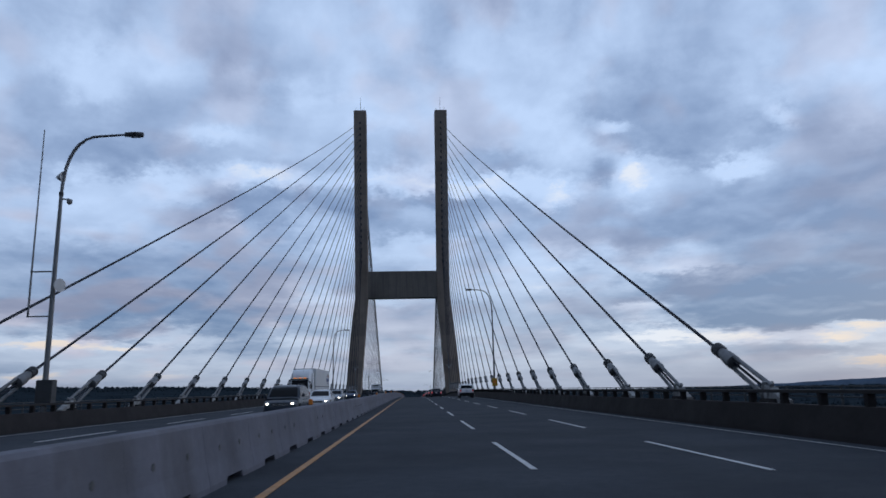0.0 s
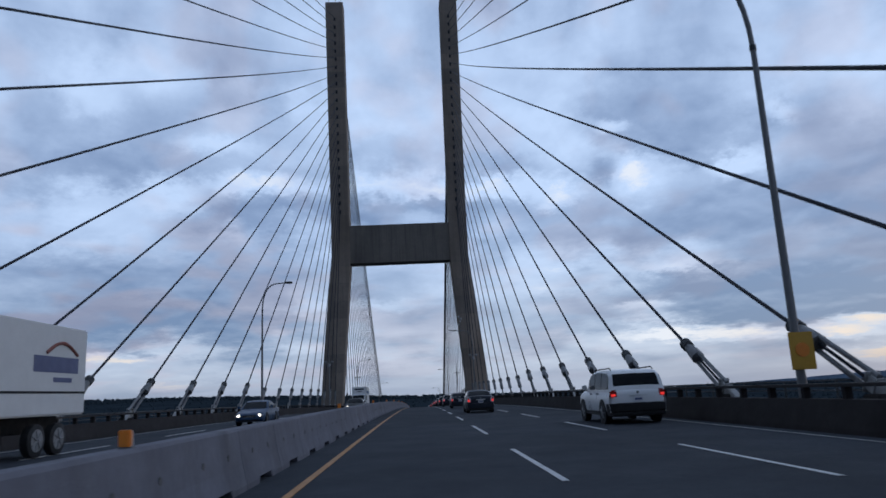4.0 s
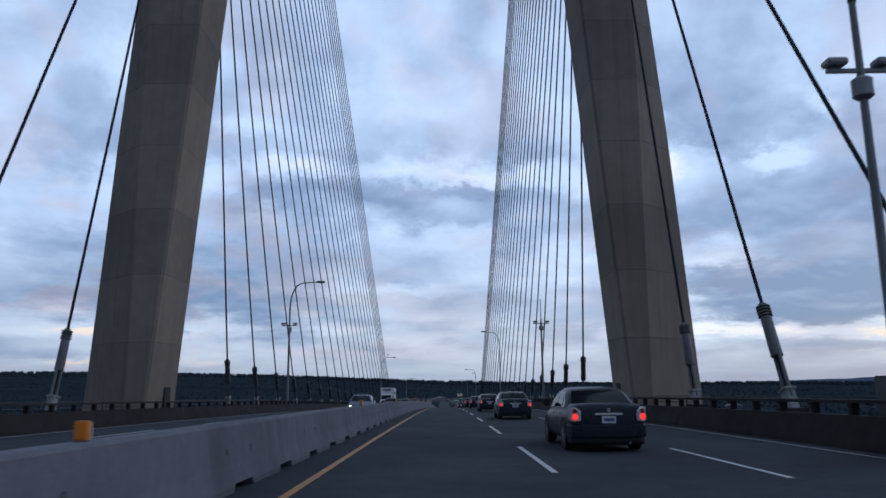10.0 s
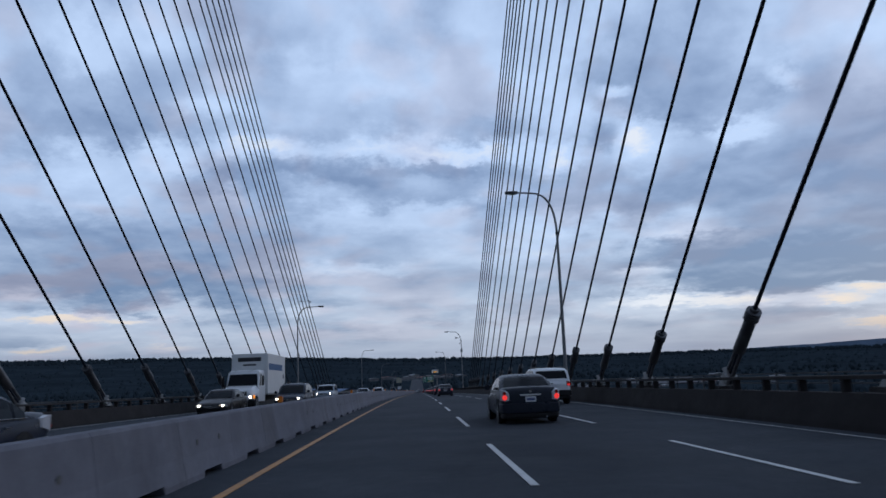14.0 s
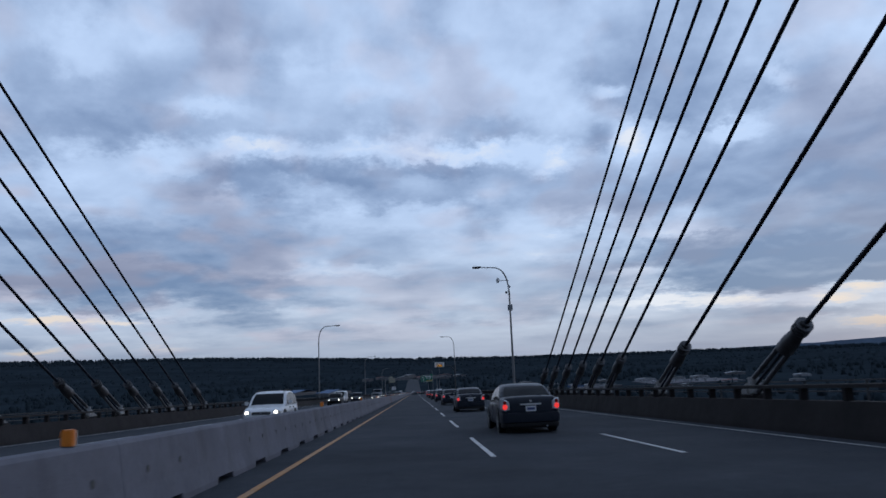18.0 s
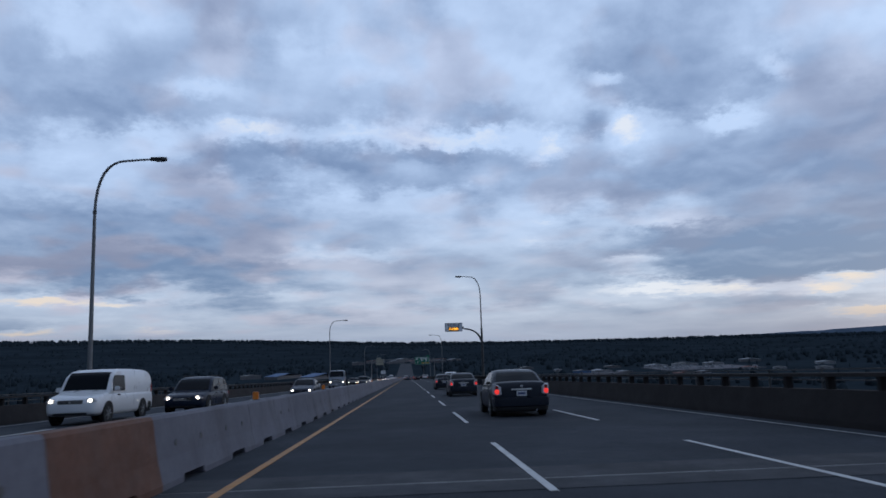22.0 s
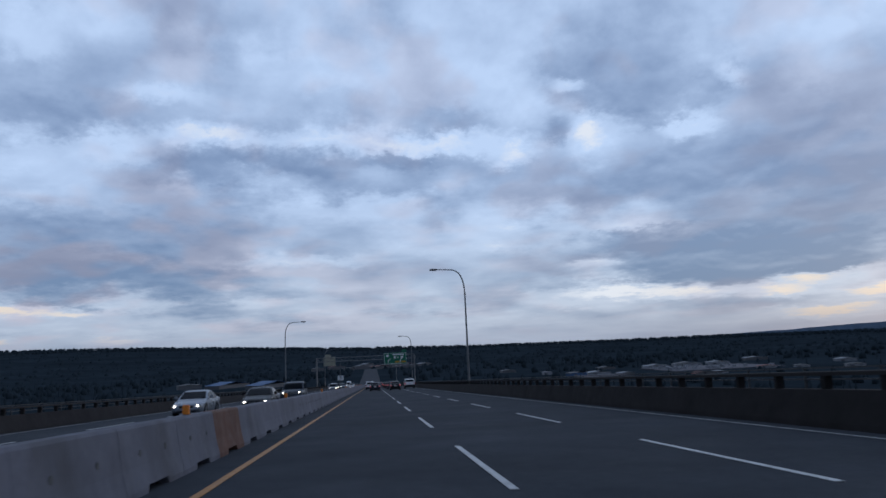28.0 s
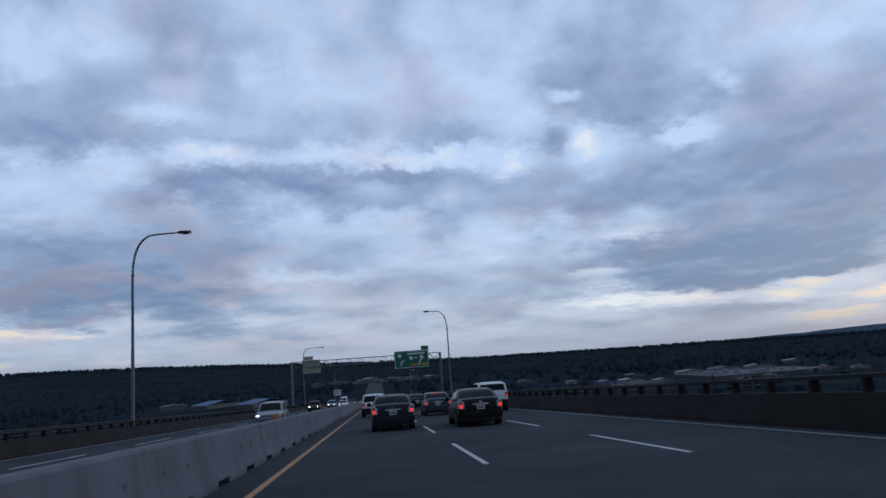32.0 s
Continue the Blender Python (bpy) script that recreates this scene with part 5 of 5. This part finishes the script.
    if kind == "box":
        b0, b1, zt = back - 0.08, back - 6.6, 3.88
        cargo = part("cargo_box", boxes((-1.25, 1.25, b1, b0, 1.05, zt), bevel=0.05), "white_metal", ob)
        for sx in (1, -1):
            x = sx * 1.253
            part("blue_band", boxes((x - 0.004, x + 0.004, b1 + 1.2, b0 - 0.4, 2.75, 3.2)), "roof_blue", cargo, "blue graphic band")
            part("grey_bar", boxes((x - 0.005, x + 0.005, b1 + 0.5, b1 + 1.0, 2.2, 2.5)), "roof_grey", cargo)
            part("lower_rail", boxes((x - 0.02, x + 0.02, b1, b0, 1.02, 1.14)), "steel", cargo)
        part("dark_bar", boxes((-0.8, 0.8, b0 - 0.002, b0 + 0.012, 3.34, 3.62)), "sign_black", ob, "dark graphic bar over the cab")
        part("dark_bar", boxes((-0.45, 0.45, b0 - 0.002, b0 + 0.012, 3.05, 3.16)), "sign_black", ob)
        part("chassis", boxes((-0.5, 0.5, b1 + 0.1, -0.3, 0.62, 1.04)), "plastic", ob)
        axles = (-hood * 0.5 if hood else -0.9, b1 + 1.7)
    elif kind == "semi":
        part("sleeper", boxes((-1.2, 1.2, back - 1.3, back + 0.02, 0.75, 3.6), bevel=0.12), white, ob)
        bm = bmesh.new()
        loft(bm, [[(x * 1.12 * k, y, z) for x, z in ((-1, 2.5), (1, 2.5), (1, top - 0.3), (0.93, top - 0.1), (0.78, top), (-0.78, top), (-0.93, top - 0.1), (-1, top - 0.3))]
                  for y, top, k in ((back - 1.22, 3.92, 1.0), (back - 0.2, 3.9, 1.0), (cb - 1.25, 3.62, 0.98), (cb - 0.75, 3.2, 0.95), (cb - 0.52, 2.92, 0.92))])
        part("roof_fairing", bm, white, ob, "", 45)
        for x in (-0.55, 0.0, 0.55):
            part("marker_lamp", boxes((x - 0.16, x + 0.16, cb - 0.56, cb - 0.44, cz1 - 0.06, cz1 + 0.03), bevel=0.02), "turn", ob)
        part("sun_visor", boxes((-1.0, 1.0, cb - 0.55, cb - 0.15, cz1 - 0.14, cz1 - 0.08), bevel=0.02), "plastic", ob)
        b0, b1, zt = back - 2.0, back - 16.0, 4.05
        trailer = part("trailer_box", boxes((-1.28, 1.28, b1, b0, 1.22, zt), bevel=0.05), "white_metal", ob, "long white trailer box")
        for sx in (1, -1):
            x = sx * 1.283
            part("dark_rail", boxes((x - 0.006, x + 0.006, b1, b0, 1.9, 1.97)), "plastic", trailer)
            part("dark_bar", boxes((x - 0.005, x + 0.005, b1 + 0.6, b1 + 3.4, 2.55, 3.05)), "plate_bars", trailer, "dark blue lettering bar")
            part("red_arc", tube(bmesh.new(), [(x, b1 + 0.7 + 2.0 * f, 3.15 + 0.35 * math.sin(math.pi * f)) for f in (i / 8 for i in range(9))], 0.06, 6), "roof_red", trailer)
            part("small_bar", boxes((x - 0.005, x + 0.005, b1 + 1.0, b1 + 2.2, 2.25, 2.4)), "plate_bars", trailer)
        part("chassis", boxes((-0.5, 0.5, b1 + 0.3, -0.4, 0.7, 1.2)), "plastic", ob)
        part("fuel_tank", tube(bmesh.new(), [(-0.95, back - 0.1, 0.7), (-0.95, back - 1.4, 0.7)], 0.32, 14), "chrome", ob, "", 40)
        part("exhaust_stack", tube(bmesh.new(), [(1.05, back - 1.38, 0.8), (1.05, back - 1.38, 4.0)], 0.09, 10), "chrome", ob, "", 40)
        axles = (-1.1, back - 2.6, back - 3.9, b1 + 1.4, b1 + 2.7)
    else:
        b1 = back - 5.4
        part("flat_deck", boxes((-1.22, 1.22, b1, back - 0.1, 1.0, 1.16), bevel=0.02), "plastic", ob)
        part("headboard", boxes((-1.1, 1.1, back - 0.16, back - 0.06, 1.16, 2.3), bevel=0.02), "plastic", ob)
        part("chassis", boxes((-0.5, 0.5, b1 + 0.1, -0.3, 0.62, 1.0)), "plastic", ob)
        axles = (-0.9, b1 + 1.5)
    wheels(ob, "truck", 1.02, axles)
    return ob


def on_road(x, y, facing):
    """Pose on the carriageway: +1 drives with the camera, -1 comes towards it."""
    slope = math.degrees(math.atan2(road_z(y + 2) - road_z(y - 2), 4))
    return pose(x, y, road_z(y) + 0.012) @ pose(0, 0, 0, slope) @ pose(0, 0, 0, 0, 0, 0 if facing > 0 else 180)


built = {}


def park(key, make, x, y, facing, label=None):
    if key in built:
        ob = copy_thing(built[key], on_road(x, y, facing))
        if label:
            tagged(ob, label)
    else:
        ob = built[key] = make()
        ob.matrix_basis = on_road(x, y, facing)
    tagged(ob, group="traffic with the camera" if facing > 0 else "oncoming traffic")
    return ob


LANE2, LANE3 = 7.05, 10.5
GREY_SEDAN = "dark grey sedan with chrome boot strip and lit tail lamps"
for y in (-114.6, -91.3, -67.8, -46.3, -24.9, -2.8, 19.5, 43.6, 68.1, 135.4, 160.0, 183.2, 205.9, 229.1, 252.3, 275.4, 299.2):
    park("grey_sedan", lambda: car("sedan", "grey", GREY_SEDAN, "tail"), LANE2, y, 1)
park("grey_sedan", None, 3.8, 497.8, 1)
park("white_suv", lambda: car("suv", "white", "white crossover with dark rear window and roof rails", "tail"), 2.9, 522.0, 1)
for y in (-137.0, 83.0, 345.0, 513.0):
    park("rover", lambda: car("boxsuv", "white", "tall white four-wheel drive with dark rear glass", "tail"), LANE3, y, 1)
park("black_sedan", lambda: car("sedan", "black", "glossy black sedan with tail lamps lit", "tail"), 7.2, 495.9, 1)
park("brake_sedan", lambda: car("sedan", "slate", "dark sedan with bright brake lamps", "brake"), 7.05, 514.0, 1)
for x, y in ((3.4, 561), (7.1, 538), (7.0, 566), (3.3, 584), (7.2, 598), (10.4, 620), (3.4, 630), (7.0, 671)):
    park("brake_sedan" if int(y) % 2 else "black_sedan", None, x, y, 1)

OUT1, OUT2 = -3.4, -7.1
HEAD = "coming on with headlights lit"
ONCOMING = [
    ("minivan", "slate", -4.3, -195), ("sedan", "white", -4.4, -178.6), ("sedan", "silver", -5.9, -153.7), ("sedan", "blue", OUT2, -118),
    ("sedan", "black", -3.7, -86.8), ("sedan", "navy", OUT2, -55), ("sedan", "blue", -3.4, 13.5), ("sedan", "navy", -4.4, 56.5), ("sedan", "black", -7.4, 85.6), ("suv", "navy", -4.4, 91.5),
    ("boxsuv", "silver", -6.2, 122), ("sedan", "silver", -4.0, 144.5), ("suv", "white", -3.4, 171.5), ("suv", "black", -7.4, 236.0), ("suv", "navy", -6.6, 262.6), ("sedan", "navy", -4.5, 284),
    ("suv", "navy", -4.2, 352), ("sedan", "black", OUT2, 368), ("sedan", "silver", -7.0, 417), ("sedan", "black", -3.7, 420.0), ("boxsuv", "slate", -3.7, 439.5), ("suv", "silver", -4.5, 519),
    ("suv", "black", OUT2, 585), ("sedan", "white", OUT1, 605), ("suv", "silver", OUT2, 630), ("sedan", "slate", OUT1, 655), ("sedan", "black", OUT2, 750)]
WORDS = {"sedan": "sedan", "suv": "crossover", "boxsuv": "large four-wheel drive", "minivan": "minivan"}
HUES = {"slate": "dark slate-grey", "navy": "dark navy-blue", "red": "dark red", "blue": "dusty blue"}
for shape, hue, x, y in ONCOMING:
    text = f"{HUES.get(hue, hue)} {WORDS[shape]} {HEAD}"
    park((shape, hue), lambda: car(shape, hue, text, "head"), x, y, -1)
park("high_van", lambda: car("highvan", "white", "tall white delivery van " + HEAD, "head", "van"), OUT2, 690, -1)
park("cargo_van", lambda: car("cargovan", "white", "white panel van " + HEAD, "head", "van"), -8.9, 257.4, -1)
park("semi", lambda: lorry("white articulated lorry with long plain trailer", "semi", "semi truck"), -9.7, -158.5, -1)
park("box_truck", lambda: lorry("white box lorry with a blue side band", "box", "box truck"), OUT2 - 0.1, -43, -1)
park("box_truck", None, -8.0, 91, -1)
park("flatbed", lambda: lorry("grey cab-over flatbed lorry with empty deck", "flatbed", "flatbed truck"), -6.5, 329, -1)

# ---- town and yards on the plain ----


def shed(x, y, w, d, h, wall, roof, label, turn=0.0, pitch=0.12):
    h *= 0.62
    if x > 150:
        w, d, h = w * 0.8, d * 0.8, h * 0.7
    ob = thing("warehouse", pose(x, y, ground_z(x, y) - 0.3, 0, 0, turn), label, "building", "buildings on the plain")
    part("wall", boxes((-w / 2, w / 2, -d / 2, d / 2, 0, h)), wall, ob)
    bm = bmesh.new()
    e = 0.5
    loft(bm, [[(-w / 2 - e, yy, h + 0.05), (0, yy, h + w * pitch / 2), (w / 2 + e, yy, h + 0.05), (w / 2 + e, yy, h - 0.2), (0, yy, h + w * pitch / 2 - 0.25), (-w / 2 - e, yy, h - 0.2)] for yy in (-d / 2 - e, d / 2 + e)])
    part("roof", bm, roof, ob)
    n = max(2, int(w / 9))
    for k in range(n):
        cx = -w / 2 + (k + 0.5) * w / n
        win = part("window", boxes((cx - 1.6, cx + 1.6, -d / 2 - 0.06, -d / 2 + 0.02, h * 0.52, h * 0.72)), "roof_grey", ob)
    part("loading_door", boxes((-w * 0.2 - 2, -w * 0.2 + 2, -d / 2 - 0.07, -d / 2 + 0.02, 0.3, min(4.2, h * 0.7))), "roof_grey", ob)
    return ob


SHEDS = [
    (-190, 1355, 62, 24, 8, "wall_grey", "roof_blue", "long shed with a faded blue metal roof", 62), (-128, 1305, 66, 24, 8, "wall_grey", "roof_blue", "long shed with a faded blue metal roof", 62),
    (-245, 1375, 30, 20, 9, "wall_grey", "roof_grey", "grey industrial shed among trees", 20), (245, 1205, 26, 18, 10, "roof_blue", "roof_grey", "blue-walled warehouse with grey roof", 10),
    (275, 1218, 34, 20, 8, "roof_white", "roof_white", "low white warehouse with a metal roof", 8), (300, 1190, 22, 16, 6, "wall_grey", "roof_white", "low pale workshop on the plain", 5), (228, 1280, 14, 12, 9, "roof_white", "roof_white", "small white building among the trees", 0),
    (390, 1320, 40, 24, 8, "roof_white", "roof_white", "low white warehouse with a metal roof", -8), (440, 1330, 46, 26, 9, "roof_white", "roof_grey", "pale warehouse with grey roof", -10), (490, 1340, 36, 22, 8, "roof_white", "roof_white", "low white warehouse with a metal roof", -12),
    (350, 1100, 34, 20, 6, "wall_grey", "roof_red", "low building with a rust-red roof", 12), (380, 1118, 18, 14, 6, "roof_white", "roof_white", "small white building among the trees", 4), (470, 1180, 26, 18, 7, "roof_white", "roof_red", "white shop with a red roof edge", -20),
    (505, 1165, 20, 14, 6, "roof_white", "roof_grey", "small white building among the trees", -20), (540, 1120, 24, 16, 8, "roof_white", "roof_grey", "pale depot on the plain", -25), (580, 1400, 40, 24, 9, "wall_grey", "roof_white", "pale depot on the plain", -14),
    (330, 1350, 30, 18, 7, "wall_grey", "roof_grey", "grey industrial shed among trees", 0), (200, 1400, 26, 18, 8, "wall_grey", "roof_grey", "grey industrial shed among trees", 4), (620, 1250, 30, 22, 8, "roof_white", "roof_white", "low white warehouse with a metal roof", -20)]
for spec in SHEDS:
    shed(*spec[:8], turn=spec[8])
hills = [(x, y) for x, y in ((-40, 1900), (-18, 1960), (14, 1930), (40, 1980), (62, 1900), (-62, 2010), (30, 2080), (-8, 2120), (70, 2060), (-90, 1930), (95, 1990))]
for k, (x, y) in enumerate(hills):
    shed(x * 1.25, y, 26 + 6 * (k % 3), 18, 9 + 3 * (k % 2), "wall_grey", ("roof_grey", "roof_white", "roof_red")[k % 3], "distant house row on the far slope", 15 * (k % 4))
yard_bm = bmesh.new()
for cx, cy, w, d in ((430, 1245, 140, 110), (265, 1170, 60, 45)):
    box(yard_bm, cx - w / 2, cx + w / 2, cy - d / 2, cy + d / 2, ground_z(cx, cy) - 6.0, ground_z(cx, cy) + 1.3)
yard = part("yard", yard_bm, "yard")
tagged(yard, "grey paved storage yard among warehouses on the plain", "yard", kind="structure")
van_box = finish(boxes((-1.2, 1.2, -3, 3, 0.4, 3.2), bevel=0.1), "trailer", "roof_white")
for k in range(30):
    x, y = random.uniform(365, 495), random.uniform(1195, 1295)
    ob = tagged(new("parked_trailer", van_box), "white parked trailer in the storage yard", "trailer", "yard trailers")
    ob.matrix_basis = pose(x, y, ground_z(430, 1245) + 0.95, 0, 0, random.choice((0, 90, 12)))

# ---- woods: one sheet of many small trees over the plain and the ridge ----


def woods(count, r0, r1, a0, a1, h0, h1, seed, power=1.0, sunk=0.05):
    rnd = np.random.RandomState(seed)
    verts, faces = [], []
    for _ in range(count):
        a = radians(rnd.uniform(a0, a1))
        r = r0 + (r1 - r0) * rnd.rand() ** power
        x, y = r * math.sin(a), 120 + r * math.cos(a)
        if abs(x) < 30 and y < 1900:
            continue
        if any(abs(x - b[0]) < b[2] * 0.75 + 7 and -190 < y - b[1] < 34 for b in SHEDS) or (335 < x < 530 and 1175 < y < 1315):
            continue
        h = rnd.uniform(h0, h1)
        z = ground_z(x, y) - h * sunk
        tall = rnd.rand() < 0.55
        w = h * (0.17 if tall else 0.34) * rnd.uniform(0.8, 1.25)
        n = 6
        prof = ((0.12, 0.9), (0.35, 1.0), (0.36, 0.72), (0.66, 0.62), (0.67, 0.40), (0.9, 0.18)) if tall else ((0.10, 0.55), (0.30, 1.0), (0.55, 1.05), (0.78, 0.78), (0.92, 0.4), (0.99, 0.12))
        b = len(verts)
        for f, k in prof:
            for i in range(n):
                t = 2 * math.pi * i / n + rnd.uniform(-0.3, 0.3)
                q = w * k * rnd.uniform(0.65, 1.3)
                verts.append((x + q * math.cos(t), y + q * math.sin(t), z + h * (f + rnd.uniform(-0.05, 0.05))))
        verts.append((x, y, z + h * 1.03))
        top = len(verts) - 1
        for j in range(len(prof) - 1):
            for i in range(n):
                faces.append((b + j * n + i, b + j * n + (i + 1) % n, b + (j + 1) * n + (i + 1) % n, b + (j + 1) * n + i))
        j = len(prof) - 1
        for i in range(n):
            faces.append((b + j * n + i, b + j * n + (i + 1) % n, top))
    me = bpy.data.meshes.new("woods")
    me.from_pydata(verts, [], faces)
    me.materials.append(M["conifer"])
    me.polygons.foreach_set("use_smooth", [True] * len(me.polygons))
    ob = new("woods", me)
    return tagged(ob, "dark evergreen woods covering the plain and ridge", "woods", kind="stuff")


woods(3800, 560, 1700, -62, 62, 7, 14, 3, 0.8, 0.3)
woods(3200, 1700, 3600, -58, 58, 16, 24, 4, 1.0, 0.68)
woods(5000, 3600, 4330, -52, 50, 17, 27, 5, 1.0, 0.45)
